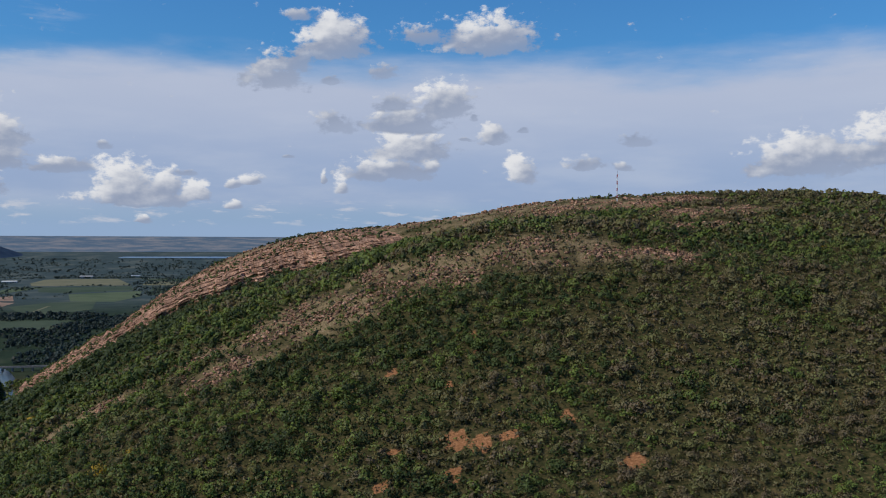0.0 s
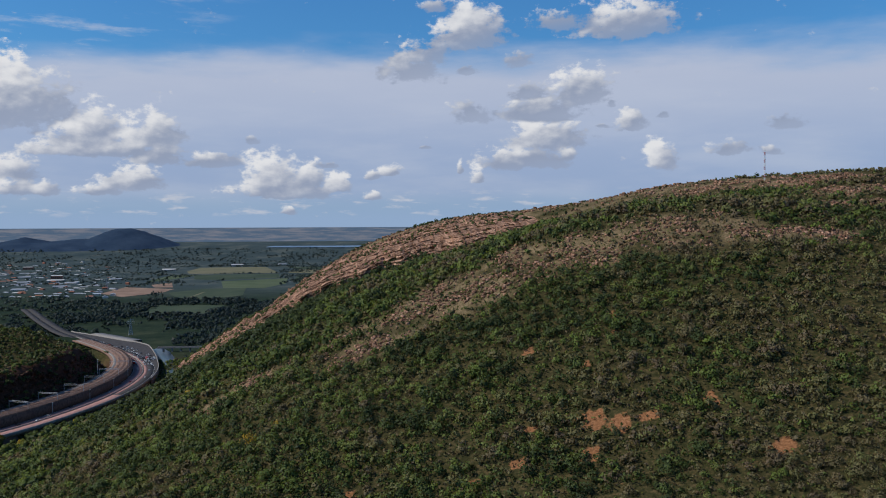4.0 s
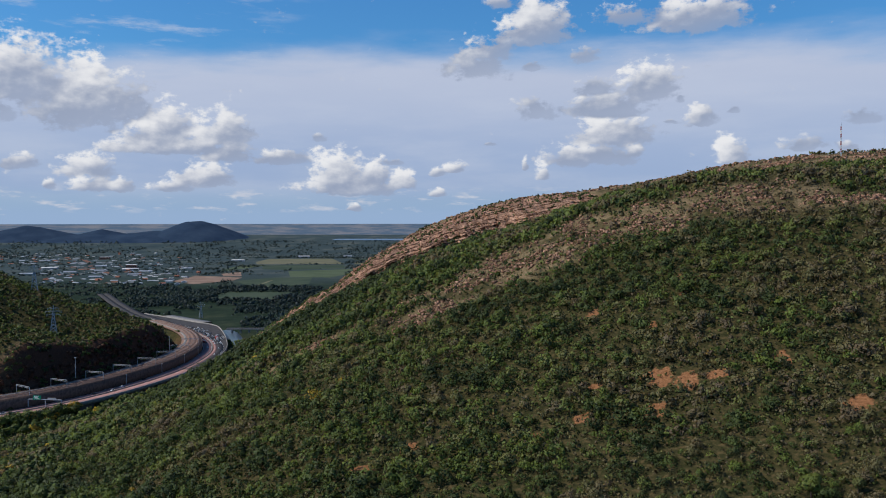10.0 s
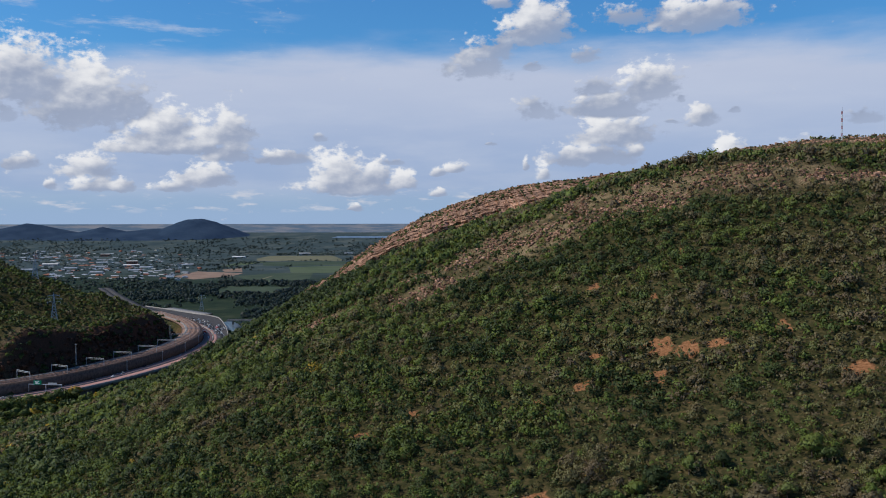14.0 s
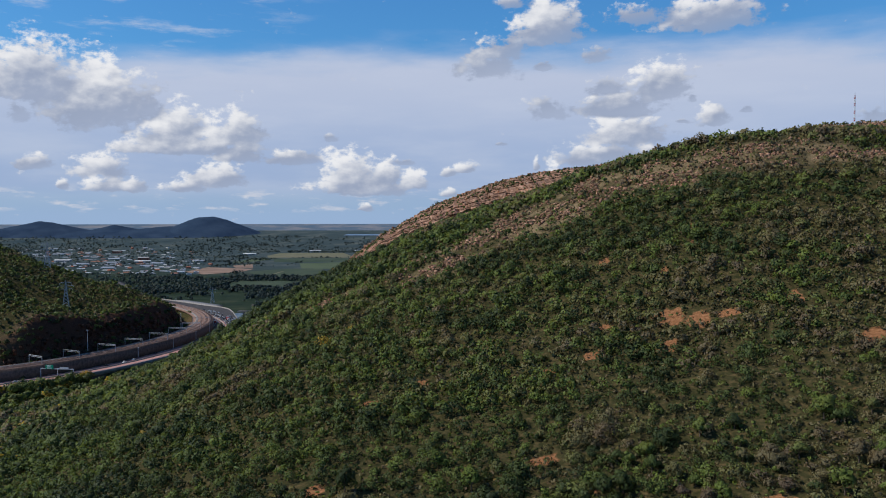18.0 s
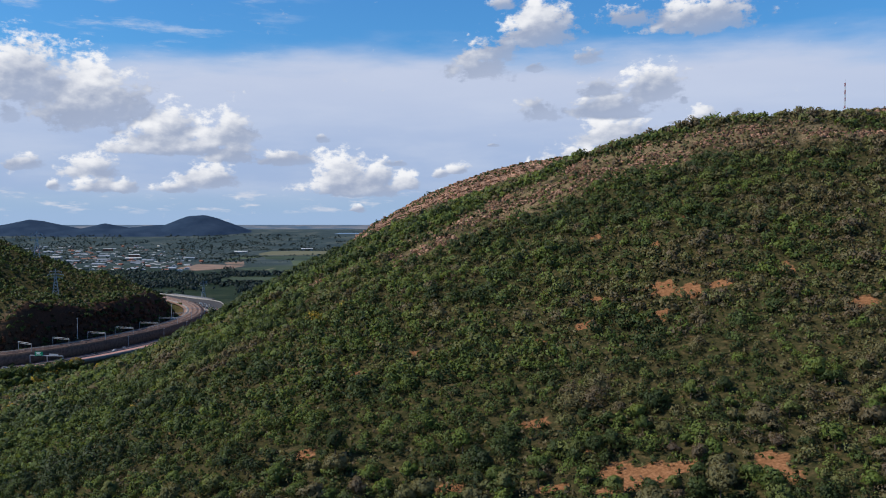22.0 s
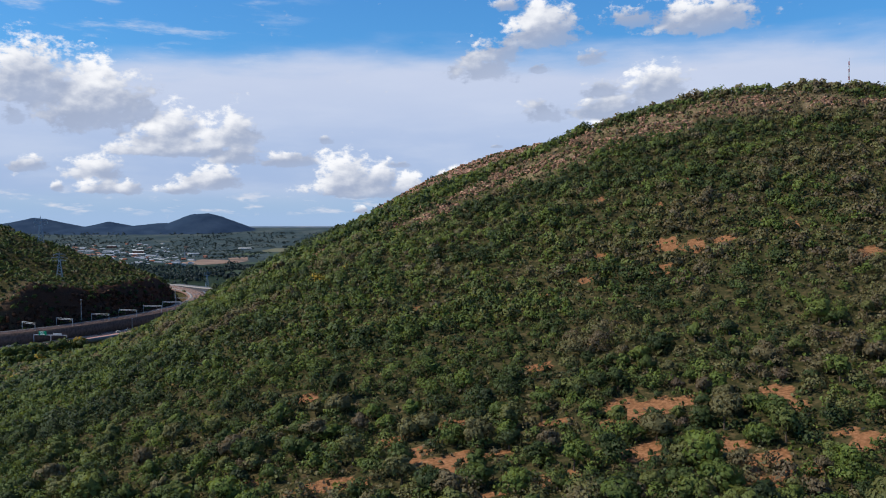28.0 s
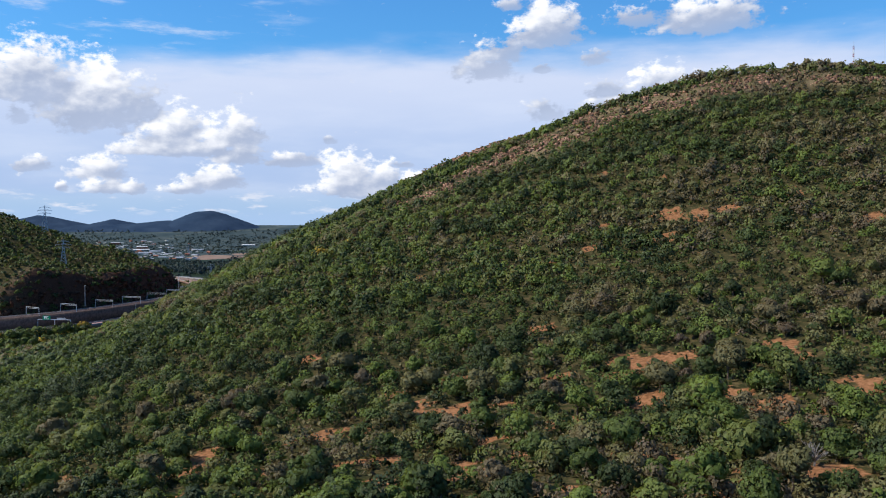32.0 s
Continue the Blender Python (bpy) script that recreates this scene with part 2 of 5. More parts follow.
# land beyond the sheet of ground, in haze
N_LAND = wnoise(shifted(flat.outputs[0], 0, 0, 30, 260), 1.0, 6, 0.7)
land = wmix(wsmooth(N_LAND, 0.4, 0.65), (0.085, 0.135, 0.215), (0.20, 0.215, 0.265))
col = wmix(wsmooth(EL, -0.0032, -0.0040), col, land)
bg = WN.new("ShaderNodeBackground")
WL.new(col, bg.inputs[0])
bg.inputs[1].default_value = 1.0
wout = WN.new("ShaderNodeOutputWorld")
WL.new(bg.outputs[0], wout.inputs[0])

sun = new("sun", bpy.data.lights.new("sun", "SUN"))
sun.data.energy, sun.data.angle, sun.data.color = 4.2, radians(0.55), (1.0, 0.94, 0.84)
sun_from = Vector((math.sin(SUN_AZ) * math.cos(SUN_EL), math.cos(SUN_AZ) * math.cos(SUN_EL), math.sin(SUN_EL)))
sun.matrix_world = look(sun_from * 3000, (0, 0, 0))

# ---------------------------------------------------------------- materials
def mat(name, rough=0.8, metal=0.0):
    m = bpy.data.materials.new(name)
    m.use_nodes = True
    b = m.node_tree.nodes["Principled BSDF"]
    b.inputs["Roughness"].default_value, b.inputs["Metallic"].default_value = rough, metal
    b.inputs["Specular IOR Level"].default_value = 0.25 if rough < 0.75 else 0.04
    return m, m.node_tree.nodes, m.node_tree.links, b


def ramp(N, L, fac, stops):
    r = N.new("ShaderNodeValToRGB")
    e = r.color_ramp.elements
    for i, (p, c) in enumerate(stops):
        el = e[i] if i < 2 else e.new(p)
        el.position, el.color = p, (*c, 1)
    L.new(fac, r.inputs[0])
    return r.outputs[0]


def tex(N, L, scale, detail=4, vec=None, rough=0.55):
    n = N.new("ShaderNodeTexNoise")
    n.inputs["Scale"].default_value, n.inputs["Detail"].default_value, n.inputs["Roughness"].default_value = scale, detail, rough
    if vec is None:
        g = N.new("ShaderNodeNewGeometry")
        vec = g.outputs["Position"]
    L.new(vec, n.inputs["Vector"])
    return n.outputs[0]


def mixc(N, L, fac, a, b, mode="MIX"):
    n = N.new("ShaderNodeMix")
    n.data_type, n.blend_type = "RGBA", mode
    for sock, v in ((n.inputs[0], fac), (n.inputs[6], a), (n.inputs[7], b)):
        if isinstance(v, (int, float)):
            sock.default_value = v
        elif isinstance(v, tuple):
            sock.default_value = (*v, 1)
        else:
            L.new(v, sock)
    return n.outputs[2]


def attr(N, name):
    a = N.new("ShaderNodeAttribute")
    a.attribute_name = name
    return a


def bumped(N, L, b, height, strength, dist):
    n = N.new("ShaderNodeBump")
    n.inputs["Strength"].default_value, n.inputs["Distance"].default_value = strength, dist
    L.new(height, n.inputs["Height"])
    L.new(n.outputs[0], b.inputs["Normal"])


def simple(name, c1, c2, scale, rough=0.8, metal=0.0, bump=0.0):
    m, N, L, b = mat(name, rough, metal)
    t = tex(N, L, scale, 5)
    L.new(ramp(N, L, t, [(0.3, c1), (0.7, c2)]), b.inputs["Base Color"])
    if bump:
        bumped(N, L, b, t, 0.6, bump)
    return m


def ground_material():
    m, N, L, b = mat("hill_ground", 0.95)
    big, mid, fine = tex(N, L, 0.02, 4), tex(N, L, 0.16, 5), tex(N, L, 1.1, 4)
    grass = ramp(N, L, tex(N, L, 0.5, 6, rough=0.7), [(0.32, (0.016, 0.020, 0.007)), (0.5, (0.044, 0.040, 0.016)), (0.66, (0.105, 0.074, 0.034))])
    soil = ramp(N, L, fine, [(0.3, (0.12, 0.054, 0.024)), (0.5, (0.23, 0.104, 0.046)), (0.7, (0.33, 0.160, 0.080))])
    stone = ramp(N, L, fine, [(0.3, (0.060, 0.052, 0.026)), (0.45, (0.135, 0.100, 0.050)), (0.6, (0.23, 0.160, 0.090)), (0.75, (0.36, 0.255, 0.175))])
    # cutting: maroon rock, with the shade on its face put into the colour
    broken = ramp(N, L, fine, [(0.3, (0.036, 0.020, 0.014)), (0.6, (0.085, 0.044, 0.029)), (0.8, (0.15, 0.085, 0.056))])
    c = mixc(N, L, attr(N, "rock").outputs["Fac"], grass, stone)
    ragged = N.new("ShaderNodeMath")
    ragged.operation = "MULTIPLY_ADD"
    L.new(tex(N, L, 0.45, 5, rough=0.7), ragged.inputs[0])
    ragged.inputs[1].default_value = 0.6
    half = N.new("ShaderNodeMath")
    half.operation = "MULTIPLY"
    L.new(attr(N, "soil").outputs["Fac"], half.inputs[0])
    half.inputs[1].default_value = 0.4
    L.new(half.outputs[0], ragged.inputs[2])
    c = mixc(N, L, ramp(N, L, ragged.outputs[0], [(0.46, (0, 0, 0)), (0.56, (1, 1, 1))]), c, soil)
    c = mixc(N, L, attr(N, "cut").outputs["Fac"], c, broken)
    # distance haze is put into this blue-grey; nearer ground is a darker green
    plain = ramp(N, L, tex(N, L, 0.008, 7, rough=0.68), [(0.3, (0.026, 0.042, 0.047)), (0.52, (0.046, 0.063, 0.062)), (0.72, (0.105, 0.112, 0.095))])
    near_plain = ramp(N, L, tex(N, L, 0.02, 6, rough=0.65), [(0.3, (0.010, 0.019, 0.012)), (0.52, (0.020, 0.032, 0.018)), (0.74, (0.050, 0.056, 0.032))])
    plain = mixc(N, L, attr(N, "outer").outputs["Fac"], near_plain, plain)
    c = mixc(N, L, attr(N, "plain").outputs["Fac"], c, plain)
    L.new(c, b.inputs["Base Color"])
    bumped(N, L, b, mid, 0.8, 0.6)
    return m


def foliage_shader(N, L, b, c, scale, gaps):
    """Leaf clumps broken into leaves: ragged gaps, mottled colour, a little light through them."""
    t = tex(N, L, scale, 3, rough=0.65)
    c = mixc(N, L, 1.0, c, ramp(N, L, t, [(0.34, (0.74, 0.74, 0.74)), (0.66, (1.18, 1.18, 1.14))]), "MULTIPLY")
    L.new(c, b.inputs["Base Color"])
    # the crown's rounded form carries the shading of its leaves
    turn = N.new("ShaderNodeVectorTransform")
    turn.vector_type, turn.convert_from, turn.convert_to = "NORMAL", "OBJECT", "WORLD"
    L.new(attr(N, "round").outputs["Vector"], turn.inputs[0])
    bump = N.new("ShaderNodeBump")
    bump.inputs["Strength"].default_value, bump.inputs["Distance"].default_value = 0.45, 0.25
    L.new(t, bump.inputs["Height"])
    L.new(turn.outputs[0], bump.inputs["Normal"])
    L.new(bump.outputs[0], b.inputs["Normal"])
    tr = N.new("ShaderNodeBsdfTranslucent")
    L.new(turn.outputs[0], tr.inputs["Normal"])
    L.new(c, tr.inputs[0])
    mx = N.new("ShaderNodeMixShader")
    mx.inputs[0].default_value = 0.28
    L.new(b.outputs[0], mx.inputs[1])
    L.new(tr.outputs[0], mx.inputs[2])
    clear = N.new("ShaderNodeBsdfTransparent")
    hole = N.new("ShaderNodeMath")
    hole.operation = "LESS_THAN"
    L.new(tex(N, L, scale * 1.3, 2, rough=0.6), hole.inputs[0])
    hole.inputs[1].default_value = gaps
    cut = N.new("ShaderNodeMixShader")
    L.new(hole.outputs[0], cut.inputs[0])
    L.new(mx.outputs[0], cut.inputs[1])
    L.new(clear.outputs[0], cut.inputs[2])
    L.new(cut.outputs[0], N["Material Output"].inputs[0])


def leaf_material(name, stops, scale, gaps):
    m, N, L, b = mat(name, 0.6)
    foliage_shader(N, L, b, ramp(N, L, attr(N, "tint").outputs["Fac"], stops), scale, gaps)
    return m


BUSH = [(0.0, (0.032, 0.047, 0.015)), (0.22, (0.076, 0.104, 0.023)), (0.42, (0.134, 0.178, 0.031)), (0.56, (0.144, 0.143, 0.048)),
        (0.72, (0.160, 0.130, 0.062)), (0.88, (0.138, 0.097, 0.061)), (1.0, (0.45, 0.30, 0.02))]
M_GROUND = ground_material()
M_LEAF = leaf_material("foliage", BUSH, 2.1, 0.30)
# leaf greens for the plain, with the blue of distance haze mixed in
M_LEAF_FAR = leaf_material("hazed_foliage", [(0.0, (0.022, 0.038, 0.036)), (0.2, (0.040, 0.064, 0.054)), (0.7, (0.074, 0.094, 0.070)), (1.0, (0.09, 0.10, 0.07))], 0.6, 0.36)
M_LEAF_NEAR = leaf_material("near_foliage", BUSH, 3.6, 0.31)
M_BARK = simple("bark", (0.06, 0.045, 0.035), (0.16, 0.12, 0.09), 3.0, 0.9, bump=0.05)


def rock_material(name, dark, mid, light):
    m, N, L, b = mat(name, 0.92)
    c = ramp(N, L, tex(N, L, 0.55, 6), [(0.28, dark), (0.5, mid), (0.72, light)])
    t = ramp(N, L, attr(N, "tint").outputs["Fac"], [(0.0, (0.52, 0.50, 0.49)), (1.0, (1.25, 1.19, 1.14))])
    c = mixc(N, L, 1.0, c, t, "MULTIPLY")
    lichen = ramp(N, L, tex(N, L, 0.12, 5), [(0.48, (0, 0, 0)), (0.62, (1, 1, 1))])
    c = mixc(N, L, mixc(N, L, 0.22, (0.0, 0.0, 0.0), lichen), c, (0.115, 0.095, 0.075))
    # shade of the upright cracks, painted as dark lines down the rock
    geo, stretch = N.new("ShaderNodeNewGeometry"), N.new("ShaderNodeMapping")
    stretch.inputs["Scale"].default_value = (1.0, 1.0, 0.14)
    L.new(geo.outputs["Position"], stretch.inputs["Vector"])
    crack_shade = ramp(N, L, tex(N, L, 0.75, 5, stretch.outputs[0], 0.65), [(0.38, (0.42, 0.38, 0.36)), (0.50, (1, 1, 1))])
    c = mixc(N, L, 0.55, c, crack_shade, "MULTIPLY")
    # joints and bedding planes between the blocks, their shadow painted into the colour
    beds, cell = N.new("ShaderNodeMapping"), N.new("ShaderNodeTexVoronoi")
    beds.inputs["Scale"].default_value, beds.inputs["Rotation"].default_value = (0.20, 0.20, 0.42), (0.0, 0.14, 0.3)
    L.new(geo.outputs["Position"], beds.inputs["Vector"])
    cell.feature = "DISTANCE_TO_EDGE"
    cell.inputs["Scale"].default_value = 1.0
    L.new(beds.outputs[0], cell.inputs["Vector"])
    joint = ramp(N, L, cell.outputs["Distance"], [(0.01, (0.30, 0.26, 0.25)), (0.06, (1, 1, 1))])
    c = mixc(N, L, 0.85, c, joint, "MULTIPLY")
    L.new(c, b.inputs["Base Color"])
    rough = tex(N, L, 1.3, 6)
    deep = N.new("ShaderNodeMath")
    deep.operation = "MULTIPLY_ADD"
    L.new(joint, deep.inputs[0])
    deep.inputs[1].default_value = 0.8
    L.new(rough, deep.inputs[2])
    bumped(N, L, b, deep.outputs[0], 0.9, 0.7)
    return m


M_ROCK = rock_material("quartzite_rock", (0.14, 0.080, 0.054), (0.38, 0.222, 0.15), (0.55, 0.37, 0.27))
# redder, darker copy of the rock that holds the cutting's shade
M_CUT = rock_material("shaded_cut_rock", (0.045, 0.025, 0.018), (0.105, 0.056, 0.038), (0.18, 0.105, 0.072))
M_PINK = simple("pink_asphalt", (0.25, 0.138, 0.122), (0.36, 0.212, 0.19), 0.25, 0.95)
M_PALE_ROOF = simple("weathered_pale_roof", (0.30, 0.29, 0.28), (0.60, 0.58, 0.55), 0.03, 0.8)
M_ASPHALT = simple("dark_asphalt", (0.045, 0.042, 0.042), (0.085, 0.08, 0.08), 0.3, 0.95)
M_CONCRETE = simple("concrete", (0.19, 0.175, 0.16), (0.33, 0.305, 0.28), 0.4, 0.85)
M_WALL = simple("stone_retaining_wall", (0.085, 0.06, 0.048), (0.18, 0.125, 0.10), 0.5, 0.9, bump=0.2)
M_BALLAST = simple("rusty_ballast", (0.14, 0.085, 0.065), (0.27, 0.175, 0.135), 0.35, 0.95, bump=0.1)
M_RAIL = simple("rail_steel", (0.20, 0.15, 0.13), (0.32, 0.26, 0.22), 2.0, 0.5, 0.7)
M_STEEL = simple("galvanised_steel", (0.32, 0.33, 0.34), (0.48, 0.49, 0.50), 1.5, 0.6, 0.15)
M_WHITE = simple("white_paint", (0.62, 0.62, 0.60), (0.80, 0.80, 0.78), 0.8, 0.6)
M_RED = simple("red_paint", (0.28, 0.06, 0.045), (0.38, 0.09, 0.07), 0.8, 0.6)
M_SIGN = simple("green_sign", (0.0, 0.16, 0.09), (0.0, 0.22, 0.12), 0.5, 0.4)
M_GLASS = simple("dark_glass", (0.012, 0.014, 0.018), (0.03, 0.035, 0.04), 0.7, 0.1)
M_TYRE = simple("tyre_rubber", (0.015, 0.015, 0.015), (0.03, 0.03, 0.03), 5.0, 0.9)
M_PLASTER = simple("pale_plaster", (0.45, 0.41, 0.35), (0.66, 0.62, 0.55), 0.3, 0.9)
M_BRICKRED = simple("red_brick_wall", (0.26, 0.10, 0.065), (0.36, 0.16, 0.11), 0.4, 0.9)
M_TILE = simple("clay_roof", (0.20, 0.085, 0.055), (0.34, 0.15, 0.10), 0.5, 0.9)
M_TIN = simple("grey_tin_roof", (0.20, 0.205, 0.22), (0.46, 0.46, 0.47), 0.03, 0.55, 0.3)
M_FIELD = simple("green_field", (0.036, 0.054, 0.036), (0.064, 0.080, 0.050), 0.012, 0.95)
M_MEADOW = simple("light_green_meadow", (0.058, 0.080, 0.044), (0.095, 0.115, 0.066), 0.012, 0.95)
M_STRAW = simple("straw_field", (0.110, 0.108, 0.064), (0.160, 0.148, 0.094), 0.015, 0.95)
M_EARTH = simple("bare_field", (0.16, 0.105, 0.078), (0.28, 0.19, 0.14), 0.02, 0.95)
# blue haze and a cloud's shadow are put into the far hills' colour
M_FARHILL = simple("hazed_far_hill_scrub", (0.016, 0.031, 0.058), (0.033, 0.053, 0.084), 0.012, 1.0)


def water_material():
    m, N, L, b = mat("river_water", 0.3)
    b.inputs["Base Color"].default_value = (0.05, 0.07, 0.075, 1)
    bumped(N, L, b, tex(N, L, 1.2, 3), 0.25, 0.1)
    return m


M_WATER = water_material()
M_LAKE = simple("pale_lake_water", (0.11, 0.16, 0.22), (0.15, 0.21, 0.28), 0.01, 0.35)

# ---------------------------------------------------------------- the lie of the land
# heights of the hill's net of spline knots, from west to east, row by row northwards
HILL = [
    (-32, -16, -1, 11, 15, 8, 2, 5, 13, 24),
    (-26, -25, -20, -2, 10, -2, 19, 36, 51, 66),
    (-20, -30, -36, -21, -11, 14, 46, 69, 87, 105),
    (-18, -37, -47, 26, 35, 62, 74, 99, 119, 140),
    (-26, -54, -21, 43, 90, 148, 139, 124, 145, 168),
    (-21, -71, -4, 57, 97, 128, 148, 162, 173, 185),
    (8, -73, -31, 60, 108, 137, 175, 180, 175, 186),
    (19, -80, -29, 72, 135, 146, 124, 143, 160, 176),
    (-18, -70, -33, 63, 117, 130, 120, 127, 142, 159),
    (-69, -38, 5, 52, 88, 109, 116, 119, 127, 138),
]

HILL = np.array(HILL, float)
HX, HY, HDX, HDY = -300.0, 50.0, 800 / 7, 150.0


def hill_spline(x, y):
    gx = np.clip((x - HX) / HDX, 0, HILL.shape[1] - 3 - 1e-6)
    gy = np.clip((y - HY) / HDY, 0, HILL.shape[0] - 3 - 1e-6)
    i, j = gx.astype(int), gy.astype(int)
    u, v = gx - i, gy - j

    def basis(t):
        return ((1 - t) ** 3 / 6, (3 * t ** 3 - 6 * t ** 2 + 4) / 6, (-3 * t ** 3 + 3 * t ** 2 + 3 * t + 1) / 6, t ** 3 / 6)

    bu, bv = basis(u), basis(v)
    h = np.zeros_like(x)
    for a in range(4):
        for b in range(4):
            h += bv[a] * bu[b] * HILL[j + a, i + b]
    return h


def smooth(v, a, b):
    t = np.clip((v - a) / (b - a), 0, 1)
    return t * t * (3 - 2 * t)


def hash2(i, j, k=0):
    n = np.sin(i * 127.1 + j * 311.7 + k * 74.7) * 43758.5453
    return n - np.floor(n)


def vnoise(x, y, k=0):
    i, j = np.floor(x), np.floor(y)
    u, v = x - i, y - j
    u, v = u * u * (3 - 2 * u), v * v * (3 - 2 * v)
    a, b, c, d = hash2(i, j, k), hash2(i + 1, j, k), hash2(i, j + 1, k), hash2(i + 1, j + 1, k)
    return a + (b - a) * u + (c - a) * v + (a - b - c + d) * u * v


def fbm(x, y, k=0, n=4):
    s, amp, tot = 0.0, 1.0, 0.0
    for o in range(n):
        s = s + amp * vnoise(x * 2 ** o, y * 2 ** o, k + o)
        tot += amp
        amp *= 0.5
    return s / tot


# the road's centre line, as x over y
ROAD_Y = np.array([400, 480, 560, 620, 660, 700, 750, 800, 850, 900, 950, 1000, 1060, 1120, 1165, 1210, 1260, 1320, 1391, 1450, 1565, 1600, 1800.0])
ROAD_X = np.array([-620, -530, -440, -380, -343, -311, -288, -272, -260, -255, -255, -260, -277, -303, -331, -362, -398, -440, -488, -521, -582, -600, -700.0])
_yy = np.arange(400, 1800, 4.0)
_xx = np.interp(_yy, ROAD_Y, ROAD_X)
for _ in range(3):
    _xx[4:-4] = np.convolve(_xx, np.ones(9) / 9, "valid")
ROAD_Z = -42.0
RAIL_Z = -33.0


def road_x(y):
    return np.interp(y, _yy, _xx)


def rail_x(y):
    slope = (road_x(y + 8) - road_x(y - 8)) / 16
    return road_x(y) - 23.5 * np.sqrt(1 + slope ** 2)


# the outer kerb of the bend, where the carriageway widens to an apron
KERB_Y = np.array([900, 960, 1000, 1033, 1060, 1120, 1184, 1224, 1255, 1272, 1317, 1360, 1391, 1565, 1800.0])
KERB_X = np.array([-241, -241.5, -246, -252, -259, -276, -297, -312, -334, -356, -399, -440, -473, -567, -685.0])


def kerb_x(y):
    return np.interp(y, KERB_Y, KERB_X)


def scarp_line(x):
    return 862 - 0.36 * x


def ground(x, y):
    x, y = np.asarray(x, float), np.asarray(y, float)
    m = hill_spline(x, y)
    # the far scarp, the gully before it and the near spur
    d = y - scarp_line(x)
    win = smooth(x, -215, -150) * (1 - smooth(x, 60, 190))
    m = m + 11.4 * win * (smooth(d, -22, 10) - 0.5 * smooth(d, -120, -20) - 0.5 * smooth(d, 10, 120))
    m = m - 9.9 * smooth(x, -190, -90) * (1 - smooth(x, 120, 300)) * np.exp(-((y - 742 + 0.12 * x) / 55) ** 2)
    m = m + 2.5 * smooth(x, -20, 60) * (1 - smooth(x, 230, 330)) * np.exp(-((y - 545) / 45) ** 2)
    m = m + (fbm(x / 40, y / 40, 3) - 0.5) * 4.5 * smooth(m, -30, 20)
    far = np.maximum(smooth(y - 0.5 * np.clip(x, 0, 400), 960, 1190), smooth(-x, 700, 1000) * smooth(y, 1000, 1300))
    plain = -50 + 80 * smooth(y, 3600, 4880)
    m = m * (1 - far) + plain * far
    m = np.maximum(m, -52 + 2 * fbm(x / 40, y / 40, 5))
    west = smooth(-x, 290, 330) * (1 - smooth(y, 1150, 1400))
    m = m * (1 - west) + np.minimum(m, -44 + 10 * smooth(y, 500, 250)) * west
    # hill west of the railway
    d = rail_x(y) - 12 - x + (fbm(x / 25, y / 25, 21) - 0.5) * 9
    lh = RAIL_Z - 1 + 30 * smooth(d, 2 + 9 * fbm(y / 30, x * 0, 17), 15 + 12 * fbm(y / 38, x * 0, 19)) * (0.45 + 0.9 * fbm(y / 55, x / 120, 15)) + 0.24 * np.clip(d - 10, 0, 110) + 0.36 * np.clip(d - 110, 0, 160) + 0.15 * np.clip(d - 270, 0, 400)
    lh = lh + (fbm(x / 35, y / 35, 31) - 0.5) * 8 * smooth(d, 12, 40)
    keep = smooth(y, 640, 740) * (1 - smooth(y + 0.25 * (x + 330), 925, 1080))
    lh = np.where(d > 0, -46 + (lh + 46) * keep, -999)
    m = np.maximum(m, lh)
    # level ground under the railway and the road, on a bank
    on = smooth(y, 520, 570) * (1 - smooth(y, 1250, 1400))
    dr = np.abs(x - rail_x(y))
    m = np.where((dr < 14) & (on > 0), (RAIL_Z - 1.0) * on + m * (1 - on), m)
    dd = np.abs(x - road_x(y))
    m = np.where((dd < 17) & (y < 1790), np.minimum(m, ROAD_Z - 3.0), m)
    apron = (y > 980) & (y < 1400) & (x > road_x(y)) & (x < kerb_x(y) + 3)
    m = np.where(apron, np.minimum(m, ROAD_Z - 3.0), m)
    stream = np.exp(-((x - kerb_x(y) - 14) / 11) ** 2) * smooth(y, 900, 950) * (1 - smooth(y, 1210, 1260))
    return m - np.clip(m + 51.5, 0, 60) * np.clip(stream * 1.3, 0, 1)


def axis(lo, hi, step, reach, low_reach):
    core = list(np.arange(lo, hi + step / 2, step))
    s, v = step, hi
    while v < reach:
        s = min(s * 1.22, 220)
        v += s
        core.append(min(v, reach))
    s, v = step, lo
    while v > low_reach:
        s = min(s * 1.22, 220)
        v -= s
        core.insert(0, max(v, low_reach))
    return np.array(core)


def mesh_from(name, co, faces_flat, loop_total, material, smooth_shade=False):
    me = bpy.data.meshes.new(name)
    co = np.asarray(co, np.float32)
    nf = len(faces_flat) // loop_total
    me.vertices.add(len(co))
    me.vertices.foreach_set("co", co.ravel())
    me.loops.add(len(faces_flat))
    me.loops.foreach_set("vertex_index", np.asarray(faces_flat, np.int32))
    me.polygons.add(nf)
    me.polygons.foreach_set("loop_start", np.arange(0, nf * loop_total, loop_total, dtype=np.int32))
    if smooth_shade:
        me.polygons.foreach_set("use_smooth", np.ones(nf, bool))
    me.materials.append(material)
    me.update()
    return me


def put_attr(me, name, values):
    a = me.attributes.new(name, "FLOAT", "POINT")
    a.data.foreach_set("value", np.asarray(values, np.float32))


